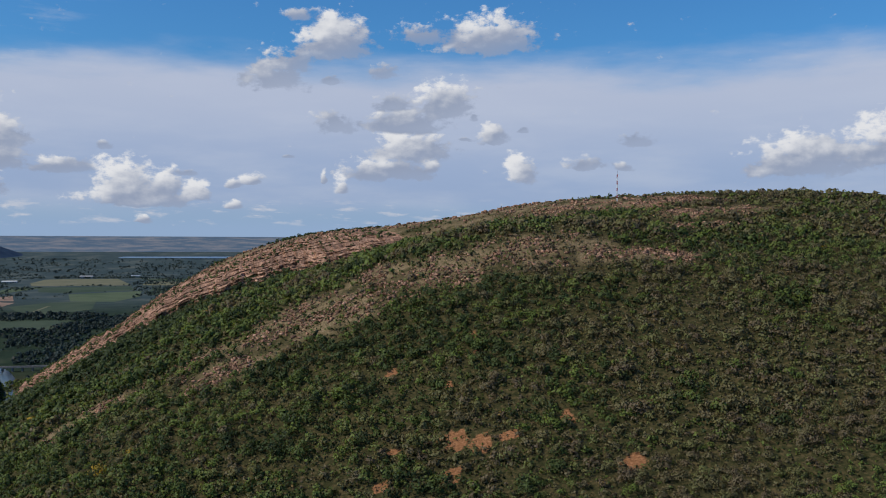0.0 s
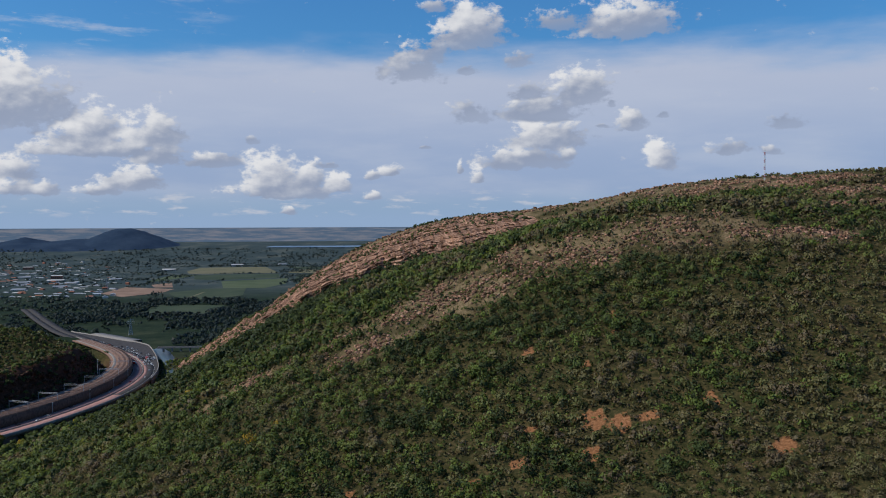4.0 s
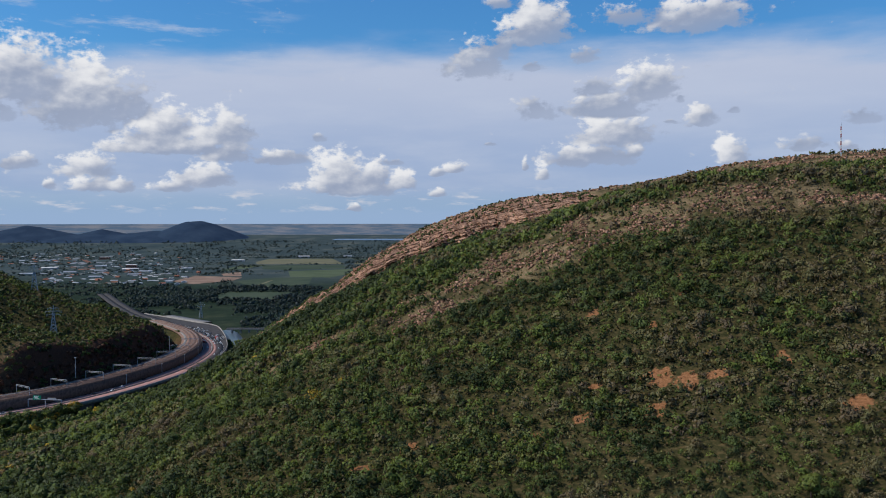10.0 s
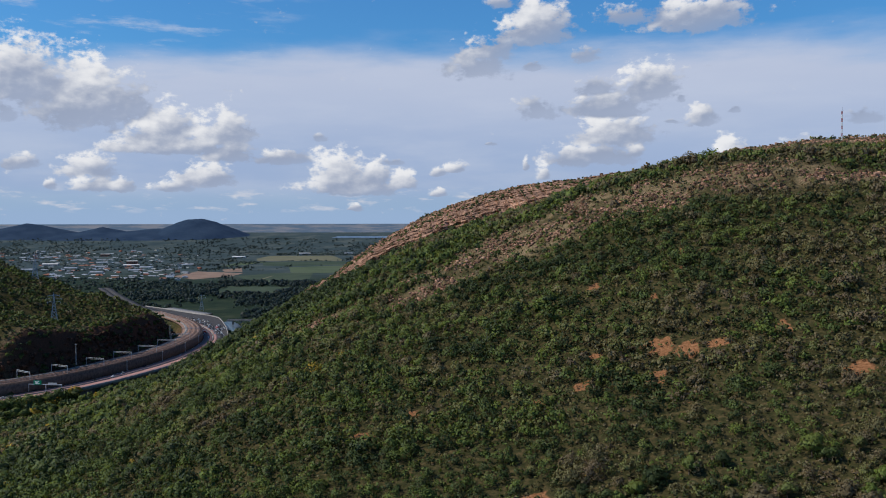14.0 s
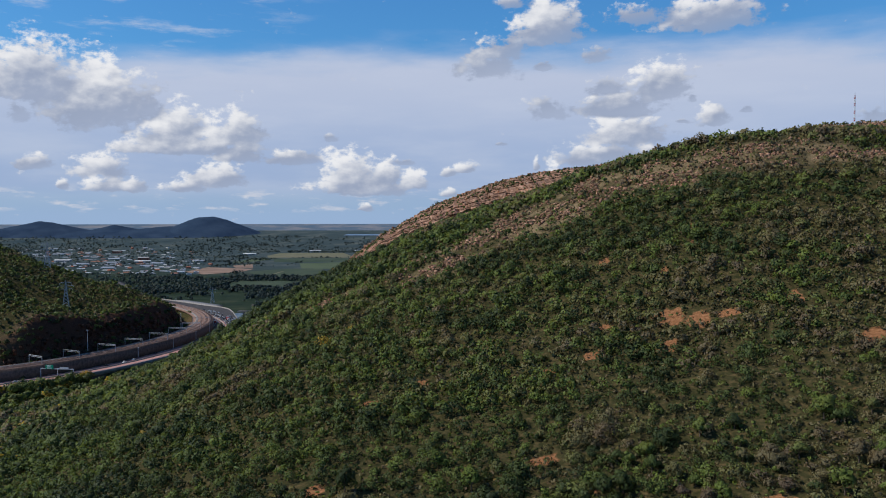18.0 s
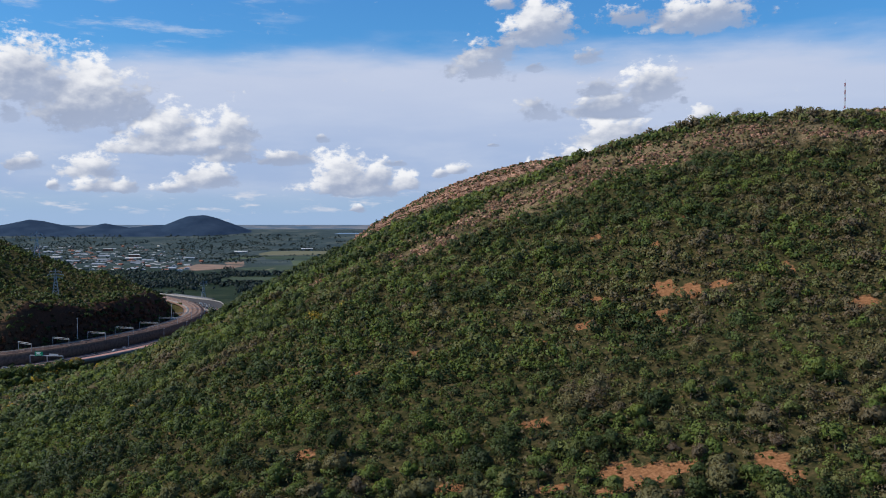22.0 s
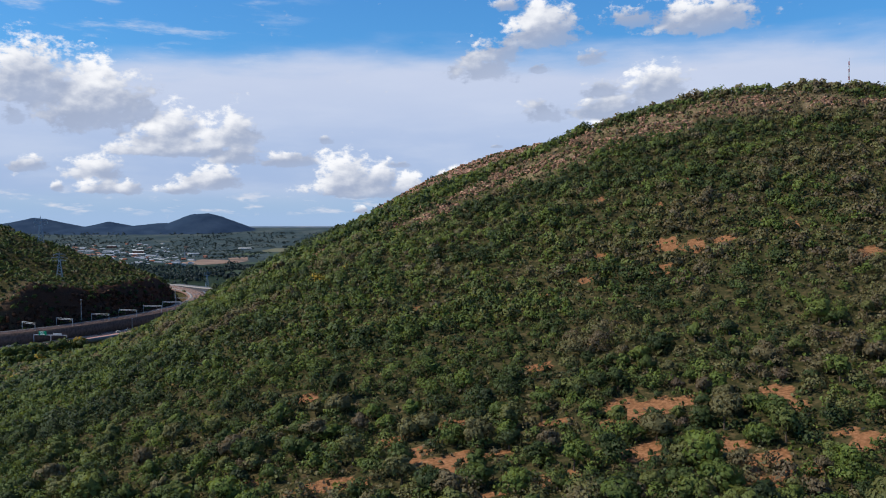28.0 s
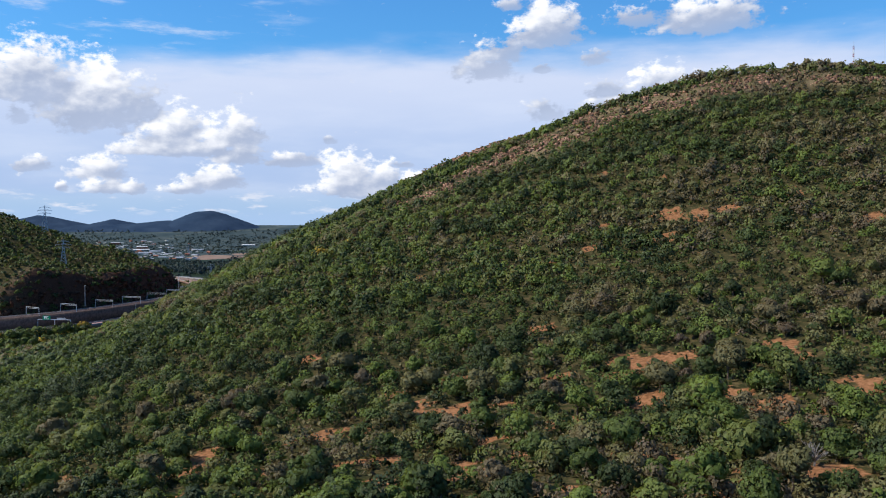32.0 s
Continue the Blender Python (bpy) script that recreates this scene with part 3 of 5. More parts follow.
# bare red earth: x, y, half width, half depth
SOIL = [(90, 341, 5, 6), (98, 336, 5, 4), (84, 322, 4, 5), (111, 335, 4, 2.5), (137, 335, 3, 4), (-10, 329, 4, 4), (-28, 318, 5, 3), (56, 326, 4, 3), (38, 322, 5, 3), (54, 223, 8, 7), (46, 217, 5, 4), (64, 224, 5, 3), (88, 219, 3, 9),
        (60, 180, 7, 5), (72, 184, 6, 3), (8, 207, 9, 3), (-6, 212, 4, 6), (24, 188, 8, 3), (-60, 182, 6, 3), (42, 240, 4, 2), (74, 400, 2, 3), (118, 408, 2, 4), (96, 378, 2, 4), (-40, 262, 6, 3), (30, 262, 6, 3), (150, 300, 5, 4),
        (31, 222, 4, 2), (-13, 224, 4, 3), (2, 230, 5, 3), (8, 181, 4, 3), (36, 161, 6, 4), (110, 370, 3, 4), (113, 396, 3, 3), (65, 344, 3, 3), (74, 186, 5, 3), (84, 213, 3, 7)]


def soil_at(x, y):
    s = np.zeros_like(x)
    wob = (fbm(x / 6, y / 5, 41) - 0.5) * 2.2
    for a, b, w, d in SOIL:
        r = np.sqrt(((x - a) / w) ** 2 + ((y - b) / d) ** 2) + wob
        s = np.maximum(s, 1 - smooth(r, 0.75, 1.15))
    near = smooth(y, 230, 190) * smooth(fbm(x / 11, y / 8, 44), 0.60, 0.66)
    thin = 0.25 * smooth(fbm(x / 22, y / 14, 47), 0.62, 0.70) * smooth(x, 0, 60) * smooth(y, 480, 380)
    return np.clip(s + near + thin, 0, 1)


# stony ground: the near spur, the far scarp and the toe above the river (x, y, half length, half width, turn)
STONY = [(-190, 888, 62, 24, -26), (-128, 852, 62, 24, -24), (60, 500, 95, 40, 10), (150, 490, 85, 38, 0), (10, 470, 60, 20, 25), (25, 850, 140, 34, -20), (110, 825, 80, 26, -20), (10, 905, 170, 46, -20), (150, 855, 110, 48, -20), (-215, 925, 70, 42, -24), (-150, 880, 60, 30, -22), (250, 790, 80, 50, -22), (190, 730, 130, 46, -10), (340, 690, 110, 46, 0), (380, 610, 70, 26, 0), (-110, 905, 75, 24, -22), (-185, 935, 55, 22, -20),
         (225, 690, 95, 24, 5), (235, 470, 60, 16, 0), (290, 655, 60, 22, 0), (-75, 480, 30, 12, 20), (330, 560, 40, 14, 0)]


def stony_at(x, y):
    s = np.zeros_like(x)
    wob = (fbm(x / 28, y / 28, 51) - 0.5) * 0.9
    for a, b, w, d, turn in STONY:
        c, q = math.cos(radians(turn)), math.sin(radians(turn))
        u, v = ((x - a) * c + (y - b) * q) / w, ((y - b) * c - (x - a) * q) / d
        s = np.maximum(s, 1 - smooth(np.sqrt(u * u + v * v) + wob, 0.6, 1.1))
    return s


gx, gy = axis(-480, 520, 6, 4900, -4900), axis(60, 1130, 6, 4900, -1500)
gx = np.sort(np.concatenate([gx, gx[(gx > -180) & (gx < 300)] + 3.0]))
gy = np.sort(np.concatenate([gy, gy[(gy > 90) & (gy < 420)] + 3.0]))
GX, GY = np.meshgrid(gx, gy)
GZ = ground(GX, GY)
ny, nx = GX.shape
idx = np.arange(nx * ny).reshape(ny, nx)
quads = np.stack([idx[:-1, :-1], idx[:-1, 1:], idx[1:, 1:], idx[1:, :-1]], -1).reshape(-1)
me = mesh_from("ground", np.stack([GX, GY, GZ], -1).reshape(-1, 3), quads, 4, M_GROUND, True)
cut = rail_x(GY) - 12 - GX
rocky = np.maximum(stony_at(GX, GY) * smooth(fbm(GX / 12, GY / 12, 55), 0.26, 0.56), 0.9 * smooth(cut, -1, 4) * (1 - smooth(cut, 26, 36)) * smooth(GY, 660, 740) * (1 - smooth(GY, 1040, 1100)))
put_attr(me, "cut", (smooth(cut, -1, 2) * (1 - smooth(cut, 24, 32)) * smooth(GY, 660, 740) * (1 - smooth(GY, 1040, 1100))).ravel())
put_attr(me, "rock", rocky.ravel())
put_attr(me, "soil", soil_at(GX, GY).ravel())
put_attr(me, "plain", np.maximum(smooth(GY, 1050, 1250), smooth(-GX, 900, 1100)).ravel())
# where the hazy blue-grey takes over from the nearer green
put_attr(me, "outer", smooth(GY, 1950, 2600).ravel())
tagged(new("ground", me), "dry bushveld hillside and valley floor of grass, stones and red earth", "ground", kind="structure")

# ---------------------------------------------------------------- bushes
rng = np.random.default_rng(7)


def put_round(me, v):
    """The rounded form's direction at each leaf clump."""
    v = v.reshape(-1, 3)
    v = v / np.linalg.norm(v, axis=-1, keepdims=True)
    a = me.attributes.new("round", "FLOAT_VECTOR", "POINT")
    a.data.foreach_set("vector", np.repeat(v, 4, 0).astype(np.float32).ravel())


def leaf_cloud(centres, radii, tints, quads, leaf, name, label, material=None):
    """Bushes as heaps of leaf clumps, joined into one mesh: quads clumps a bush, spread over lobes."""
    n = len(centres)
    lobes = 4 if quads < 20 else 6 if quads < 60 else 9
    ang = rng.uniform(0, 2 * np.pi, (n, lobes))
    rad = rng.uniform(0.05, 0.78, (n, lobes)) ** 0.8 * radii[:, None]
    lo = np.stack([np.cos(ang) * rad, np.sin(ang) * rad, (1.12 - 0.9 * (rad / radii[:, None]) ** 2) * rng.uniform(0.55, 1.05, (n, lobes)) * radii[:, None]], -1)
    lr = rng.uniform(0.30, 0.56, (n, lobes)) * radii[:, None]
    # leaves of one size: the larger the bush, the more of them
    mean = radii.mean()
    count = np.clip(np.round(quads * (radii / mean) ** 1.8), 5, quads * 4).astype(int)
    rows = np.repeat(np.arange(n), count)
    m = len(rows)
    pick = rng.integers(0, lobes, m)
    d = rng.normal(size=(m, 3))
    d[:, 2] = np.abs(d[:, 2]) - 0.25
    d /= np.linalg.norm(d, axis=-1, keepdims=True)
    p = centres[rows] + lo[rows, pick] + d * (lr[rows, pick] * rng.uniform(0.75, 1.1, m))[:, None]
    nrm = d + rng.normal(size=d.shape) * 0.30
    nrm /= np.linalg.norm(nrm, axis=-1, keepdims=True)
    t = np.cross(nrm, rng.normal(size=d.shape))
    t /= np.linalg.norm(t, axis=-1, keepdims=True)
    b = np.cross(nrm, t)
    s = (leaf * mean * (radii[rows] / mean) ** 0.15 * rng.uniform(0.6, 1.35, m))[:, None]
    k1, k2 = rng.uniform(0.5, 1.0, (m, 1)), rng.uniform(0.5, 1.0, (m, 1))
    co = np.stack([p - t * s, p - b * s * k1, p + t * s, p + b * s * k2], 1).reshape(-1, 3)
    me = mesh_from(name, co, np.arange(len(co)), 4, material or M_LEAF)
    v = p - centres[rows] - np.array([0, 0, 0.55]) * radii[rows][:, None]
    put_round(me, 0.75 * v / np.linalg.norm(v, axis=-1, keepdims=True) + 0.6 * d + 0.12 * nrm)
    put_attr(me, "tint", np.repeat(np.clip(tints[rows] + rng.normal(size=m) * 0.025, 0, 1), 4))
    return tagged(new(name, me), label, "bush", kind="stuff")


def scatter(x0, x1, y0, y1, step):
    gx, gy = np.meshgrid(np.arange(x0, x1, step), np.arange(y0, y1, step))
    gx = gx + rng.uniform(-0.55, 0.55, gx.shape) * step
    gy = gy + rng.uniform(-0.55, 0.55, gy.shape) * step
    return gx.ravel(), gy.ravel()


def plant_cover(x, y):
    stone, soil = stony_at(x, y), soil_at(x, y)
    cut = rail_x(y) - 12 - x
    face = smooth(cut, -2, 2) * (1 - smooth(cut, 17, 24)) * smooth(y, 660, 740)
    crest = smooth(ground(x, y), 96, 112) * smooth(y, 640, 720)
    return np.clip(1.0 - 0.66 * stone - 0.18 * stone * smooth(y, 780, 840), 0, 1) * np.clip(1 - 1.1 * soil, 0, 1) * (1 - 0.6 * face) * (1 - 0.3 * smooth(x, 140, 220) * smooth(y, 300, 380)) * (1 - 0.45 * crest)


def tint_at(x, y):
    """Green low down and in the gully, olive and brown to the east, in drifts."""
    n = len(x)
    zone = fbm(x / 48, y / 38, 61)
    patch = fbm(x / 15, y / 15, 67)
    east = np.maximum(smooth(x, 30, 170) * smooth(y, 560, 440), 0.8 * smooth(x, 170, 260))
    deep = smooth(fbm(x / 30, y / 24, 73), 0.50, 0.64) * smooth(y, 560, 430)
    dry = smooth(zone + 0.26 * east + 0.40 * (patch - 0.5) + rng.normal(0, 0.085, n), 0.50, 0.68)
    t = 0.14 + 0.32 * np.clip((patch - 0.25) * 1.6, 0, 1) + rng.normal(0, 0.11, n)
    t = t * (1 - 0.7 * deep)
    t = t * (1 - dry) + (0.52 + 0.36 * rng.random(n)) * dry
    west = smooth(rail_x(y) - x, 5, 15)
    t = t * (1 - west) + np.where(rng.random(n) < 0.15, 0.5 + 0.3 * rng.random(n), 0.04 + 0.3 * rng.random(n)) * west
    t = t * (1 - 0.6 * smooth(-x / y, 0.28, 0.38) * smooth(y, 480, 400))
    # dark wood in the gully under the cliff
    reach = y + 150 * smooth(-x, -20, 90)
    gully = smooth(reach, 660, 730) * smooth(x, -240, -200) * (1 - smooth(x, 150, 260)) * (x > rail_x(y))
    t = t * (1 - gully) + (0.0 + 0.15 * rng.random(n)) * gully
    return np.where(rng.random(n) < 0.0003, 0.98, np.clip(t, 0.02, 0.9))


def seen_from_camera(x, y):
    """True where no ridge hides the ground from a point at the camera's top height."""
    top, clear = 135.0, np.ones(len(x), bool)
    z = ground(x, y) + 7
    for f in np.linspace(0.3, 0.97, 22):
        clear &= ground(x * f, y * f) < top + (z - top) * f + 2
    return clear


def in_view(x, y):
    a = np.arctan2(x, y)
    return (a > radians(-30)) & (a < radians(44)) & (y > 95)


def bushes(x0, x1, y0, y1, step, rmin, rmax, quads, leaf, name, label, material=None):
    x, y = scatter(x0, x1, y0, y1, step)
    keep = in_view(x, y) & (rng.random(len(x)) < plant_cover(x, y)) & (np.abs(x - road_x(y)) > 16) & (np.abs(x - rail_x(y)) > 13.5)
    x, y = x[keep], y[keep]
    # bushes that a ridge hides from the camera are left out
    keep = seen_from_camera(x, y)
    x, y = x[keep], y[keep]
    z = ground(x, y)
    r = rmin + (rmax - rmin) * rng.random(len(x)) ** 1.7
    r = r * (0.55 + 1.05 * fbm(x / 13, y / 13, 63))
    r = r * (1 - 0.35 * stony_at(x, y)) * (1 - 0.35 * smooth(z, 96, 112) * smooth(y, 640, 720))
    leaf_cloud(np.stack([x, y, z - 0.15 * r], -1), r, tint_at(x, y), quads, leaf, name, label, material)
    return len(x)


bushes(-170, 330, 95, 300, 4.7, 1.5, 3.9, 130, 0.118, "near_bushes", "dense green and olive bushes on the lower slope", M_LEAF_NEAR)
bushes(-340, 470, 300, 480, 4.4, 1.7, 4.5, 60, 0.165, "slope_bushes", "dense green bushes covering the hillside")
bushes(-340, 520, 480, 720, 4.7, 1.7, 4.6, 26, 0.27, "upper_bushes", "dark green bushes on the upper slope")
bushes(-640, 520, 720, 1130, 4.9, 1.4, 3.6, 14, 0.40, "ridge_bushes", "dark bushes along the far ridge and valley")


def undergrowth():
    """Low shrubs and tussocks that fill the gaps between the bushes."""
    x, y = scatter(-150, 400, 130, 520, 2.5)
    keep = in_view(x, y) & (rng.random(len(x)) < 0.75 * (1 - 0.5 * soil_at(x, y)) * (1 - 0.5 * stony_at(x, y)))
    x, y = x[keep], y[keep]
    r = rng.uniform(0.55, 1.35, len(x))
    t = np.where(rng.random(len(x)) < smooth(fbm(x / 20, y / 20, 69), 0.35, 0.6), rng.uniform(0.55, 0.88, len(x)), rng.uniform(0.08, 0.45, len(x)))
    leaf_cloud(np.stack([x, y, ground(x, y) - 0.1 * r], -1), r, t, 5, 0.5, "undergrowth", "low olive and brown shrubs between the bushes")


undergrowth()

# ---------------------------------------------------------------- helpers for things
def part(name, bm, material, parent, label=""):
    me = bpy.data.meshes.new(name)
    bm.to_mesh(me)
    bm.free()
    me.materials.append(material)
    ob = new(name, me)
    ob.parent = parent
    if label:
        ob["label"] = label
    return ob


def box(bm, x0, x1, y0, y1, z0, z1, taper=0.0):
    tx, ty = (x1 - x0) * taper / 2, (y1 - y0) * taper / 2
    v = [bm.verts.new(p) for p in ((x0, y0, z0), (x1, y0, z0), (x1, y1, z0), (x0, y1, z0), (x0 + tx, y0 + ty, z1), (x1 - tx, y0 + ty, z1), (x1 - tx, y1 - ty, z1), (x0 + tx, y1 - ty, z1))]
    for f in ((3, 2, 1, 0), (4, 5, 6, 7), (0, 1, 5, 4), (1, 2, 6, 5), (2, 3, 7, 6), (3, 0, 4, 7)):
        bm.faces.new([v[i] for i in f])
    return v


def bar(bm, a, b, w):
    """A square bar from a to b."""
    a, b = Vector(a), Vector(b)
    d = (b - a).normalized()
    u = d.cross(Vector((0, 0, 1)) if abs(d.z) < 0.9 else Vector((1, 0, 0))).normalized() * w / 2
    v = d.cross(u).normalized() * w / 2
    r = [[bm.verts.new(p + s * u + t * v) for s, t in ((-1, -1), (1, -1), (1, 1), (-1, 1))] for p in (a, b)]
    for i in range(4):
        j = (i + 1) % 4
        bm.faces.new((r[0][i], r[0][j], r[1][j], r[1][i]))
    bm.faces.new(r[0][::-1])
    bm.faces.new(r[1])


def wheel(bm, x, y, z, r, w):
    a = bmesh.ops.create_cone(bm, cap_ends=True, segments=10, radius1=r, radius2=r, depth=w)["verts"]
    bmesh.ops.transform(bm, matrix=pose(x, y, z, 0, 90, 0), verts=a)


def thing(name, x, y, z, turn=0.0):
    e = new(name)
    e.matrix_basis = pose(x, y, z, 0, 0, turn)
    return e


def gz(x, y):
    return float(ground(np.array([x]), np.array([y]))[0])


# ---------------------------------------------------------------- road and railway
def line_at(y, off):
    x = road_x(y)
    s = (road_x(y + 6) - road_x(y - 6)) / 12
    n = np.sqrt(1 + s * s)
    return x + off / n, y - off * s / n


def sweep(name, profile, y0, y1, step, material, label, category, closed=True):
    """A profile of (offset, height) carried along the road's line."""
    ys = np.arange(y0, y1 + step / 2, step)
    k = len(profile)
    co = []
    for o, z in profile:
        px, py = line_at(ys, o)
        co.append(np.stack([px, py, np.full_like(px, z)], -1))
    co = np.stack(co, 1)
    n = len(ys)
    idx = np.arange(n * k).reshape(n, k)
    m = k if closed else k - 1
    f = [np.stack([idx[:-1, i], idx[:-1, (i + 1) % k], idx[1:, (i + 1) % k], idx[1:, i]], -1) for i in range(m)]
    me = mesh_from(name, co.reshape(-1, 3), np.concatenate(f).reshape(-1), 4, material)
    return tagged(new(name, me), label, category, kind="structure")


RZ = ROAD_Z
sweep("road", [(-11.5, RZ), (-0.6, RZ), (-0.6, RZ - 1.5), (-11.5, RZ - 1.5)], 420, 1320, 6, M_PINK, "pinkish asphalt carriageway of the highway", "road")
sweep("road_beyond", [(-11.5, RZ), (-0.6, RZ), (-0.6, RZ - 1.5), (-11.5, RZ - 1.5)], 1320, 1780, 6, M_ASPHALT, "dark asphalt carriageway beyond the bend", "road")
sweep("road_outer", [(0.6, RZ), (12.5, RZ), (12.5, RZ - 1.5), (0.6, RZ - 1.5)], 870, 1780, 6, M_ASPHALT, "dark grey asphalt carriageway of the highway", "road")
sweep("road_outer_resurfaced", [(0.6, RZ), (12.5, RZ), (12.5, RZ - 1.5), (0.6, RZ - 1.5)], 420, 870, 6, M_PINK, "pinkish resurfaced carriageway of the highway", "road")
sweep("road_shoulder", [(0.62, RZ + 0.02), (4.6, RZ + 0.02), (4.6, RZ + 0.006), (0.62, RZ + 0.006)], 876, 1300, 6, M_PINK, "pinkish resurfaced lane", "road")
sweep("median_barrier", [(-0.55, RZ - 0.4), (0.55, RZ - 0.4), (0.3, RZ + 0.3), (0.15, RZ + 0.9), (-0.15, RZ + 0.9), (-0.3, RZ + 0.3)], 430, 1330, 8, M_CONCRETE, "concrete barrier between the carriageways", "barrier")
sweep("parapet", [(12.6, RZ - 2.2), (13.2, RZ - 2.2), (13.2, RZ + 1.1), (12.6, RZ + 1.1)], 560, 962, 6, M_CONCRETE, "pale concrete parapet along the river side", "barrier")
sweep("river_wall", [(11.5, RZ - 14), (12.5, RZ - 14), (12.5, RZ - 1.55), (11.5, RZ - 1.55)], 640, 962, 8, M_WALL, "dark stone wall that carries the road", "wall")
sweep("retaining_wall", [(-13.2, RZ - 3), (-12.2, RZ - 3), (-12.6, RAIL_Z + 0.3), (-13.2, RAIL_Z + 0.3)], 540, 1180, 6, M_WALL, "brown stone retaining wall under the railway", "wall")
sweep("rail_bed", [(-13.3, RAIL_Z - 2), (-13.3, RAIL_Z), (-35.5, RAIL_Z), (-35.5, RAIL_Z - 2)], 540, 1240, 6, M_BALLAST, "rusty brown ballast bed of the railway", "railway")
for o in (-17.0, -21.6, -26.6, -31.2):
    sweep("ballast_shoulder", [(o - 1.5, RAIL_Z + 0.01), (o - 1.2, RAIL_Z + 0.3), (o + 1.2, RAIL_Z + 0.3), (o + 1.5, RAIL_Z + 0.01)], 546, 1236, 6, M_CONCRETE if o == -31.2 else M_BALLAST, "raised ballast under a railway track", "railway", closed=False)
    for side in (-0.55, 0.55):
        sweep("rail", [(o + side - 0.06, RAIL_Z + 0.3), (o + side + 0.06, RAIL_Z + 0.3), (o + side + 0.06, RAIL_Z + 0.48), (o + side - 0.06, RAIL_Z + 0.48)], 546, 1236, 6, M_RAIL, "steel rail", "rail")
for o in (-11.0, -1.2, 12.0):
    sweep("road_line", [(o - 0.09, RZ + 0.028), (o + 0.09, RZ + 0.028)], 560, 1300, 12, M_WHITE, "white painted road line", "road marking", closed=False)


def along_kerb(name, profile, y0, y1, material, label, category):
    """A closed profile of (offset outwards, height) carried along the kerb of the bend."""
    ys = np.concatenate([np.arange(y0, y1, 5.0), [y1]])
    xs = kerb_x(ys)
    for _ in range(2):
        xs[1:-1] = (xs[:-2] + 2 * xs[1:-1] + xs[2:]) / 4
    dx, dy = np.gradient(xs), np.gradient(ys)
    ln = np.hypot(dx, dy)
    nx_, ny_ = dy / ln, -dx / ln
    co = np.stack([np.stack([xs + o * nx_, ys + o * ny_, np.full_like(xs, z)], -1) for o, z in profile], 1)
    n, k = len(ys), len(profile)
    ix = np.arange(n * k).reshape(n, k)
    f = [np.stack([ix[:-1, i], ix[:-1, (i + 1) % k], ix[1:, (i + 1) % k], ix[1:, i]], -1) for i in range(k)]
    me = mesh_from(name, co.reshape(-1, 3), np.concatenate(f).reshape(-1), 4, material)
    return tagged(new(name, me), label, category, kind="structure")


def apron():
    """Dark asphalt between the outer lane and the kerb, where the bend widens."""
    ys = np.arange(968, 1392, 6.0)
    ax, ay = line_at(ys, 12.3)
    left = np.interp(ys, ay, ax)
    right = np.maximum(kerb_x(ys), left + 0.3)
    co = np.concatenate([np.stack([left, ys, np.full_like(ys, RZ - 0.012)], -1), np.stack([right, ys, np.full_like(ys, RZ - 0.012)], -1)])
    n = len(ys)
    i = np.arange(n - 1)
    me = mesh_from("road_apron", co, np.stack([i, i + n, i + n + 1, i + 1], -1).reshape(-1), 4, M_ASPHALT)
    tagged(new("road_apron", me), "wide dark asphalt apron of the bend", "road", kind="structure")


apron()
along_kerb("kerb_parapet", [(0, RZ - 2.2), (0.7, RZ - 2.2), (0.7, RZ + 1.3), (0, RZ + 1.3)], 955, 1392, M_CONCRETE, "pale concrete parapet round the outside of the bend", "barrier")
along_kerb("kerb_wall", [(-0.6, RZ - 14), (0.5, RZ - 14), (0.5, RZ - 2.2), (-0.6, RZ - 2.2)], 955, 1392, M_WALL, "dark stone wall that carries the bend", "wall")
along_kerb("pale_slab", [(2.0, RZ - 5), (26, RZ - 5), (26, RZ - 0.6), (2.0, RZ - 0.6)], 1272, 1362, M_CONCRETE, "pale concrete yard behind the bend", "pavement")
# the river, in its bed between the bend and the hill
along_kerb("water", [(5, -50.8), (26, -50.8), (26, -50.3), (5, -50.3)], 930, 1250, M_WATER, "slow grey river below the road", "river")

# ---------------------------------------------------------------- vehicles
def paint(name, c):
    return simple(name, tuple(v * 0.85 for v in c), c, 0.5, 0.3)


PAINTS = [paint("white_car_paint", (0.75, 0.75, 0.74)), paint("silver_car_paint", (0.42, 0.44, 0.46)), paint("dark_car_paint", (0.03, 0.035, 0.045)), paint("red_car_paint", (0.32, 0.03, 0.025))]
PAINT_WORDS = ["white", "silver", "dark", "red"]


def car(colour):
    e = thing("car", 0, 0, -500)
    bm = bmesh.new()
    box(bm, -0.88, 0.88, -2.1, 2.1, 0.3, 0.85, 0.06)
    part("body", bm, PAINTS[colour], e)
    bm = bmesh.new()
    box(bm, -0.8, 0.8, -1.75, 0.95, 0.85, 1.42, 0.24)
    part("cabin", bm, M_GLASS, e, "dark tinted windows")
    bm = bmesh.new()
    box(bm, -0.62, 0.62, -1.4, 0.6, 1.421, 1.47, 0.05)
    part("roof", bm, PAINTS[colour], e)
    for sx in (-0.8, 0.8):
        for sy in (-1.35, 1.35):
            bm = bmesh.new()
            wheel(bm, sx, sy, 0.32, 0.32, 0.2)
            part("wheel", bm, M_TYRE, e)
    return tagged(e, PAINT_WORDS[colour] + " passenger car driving on the highway", "car", "cars on the highway")


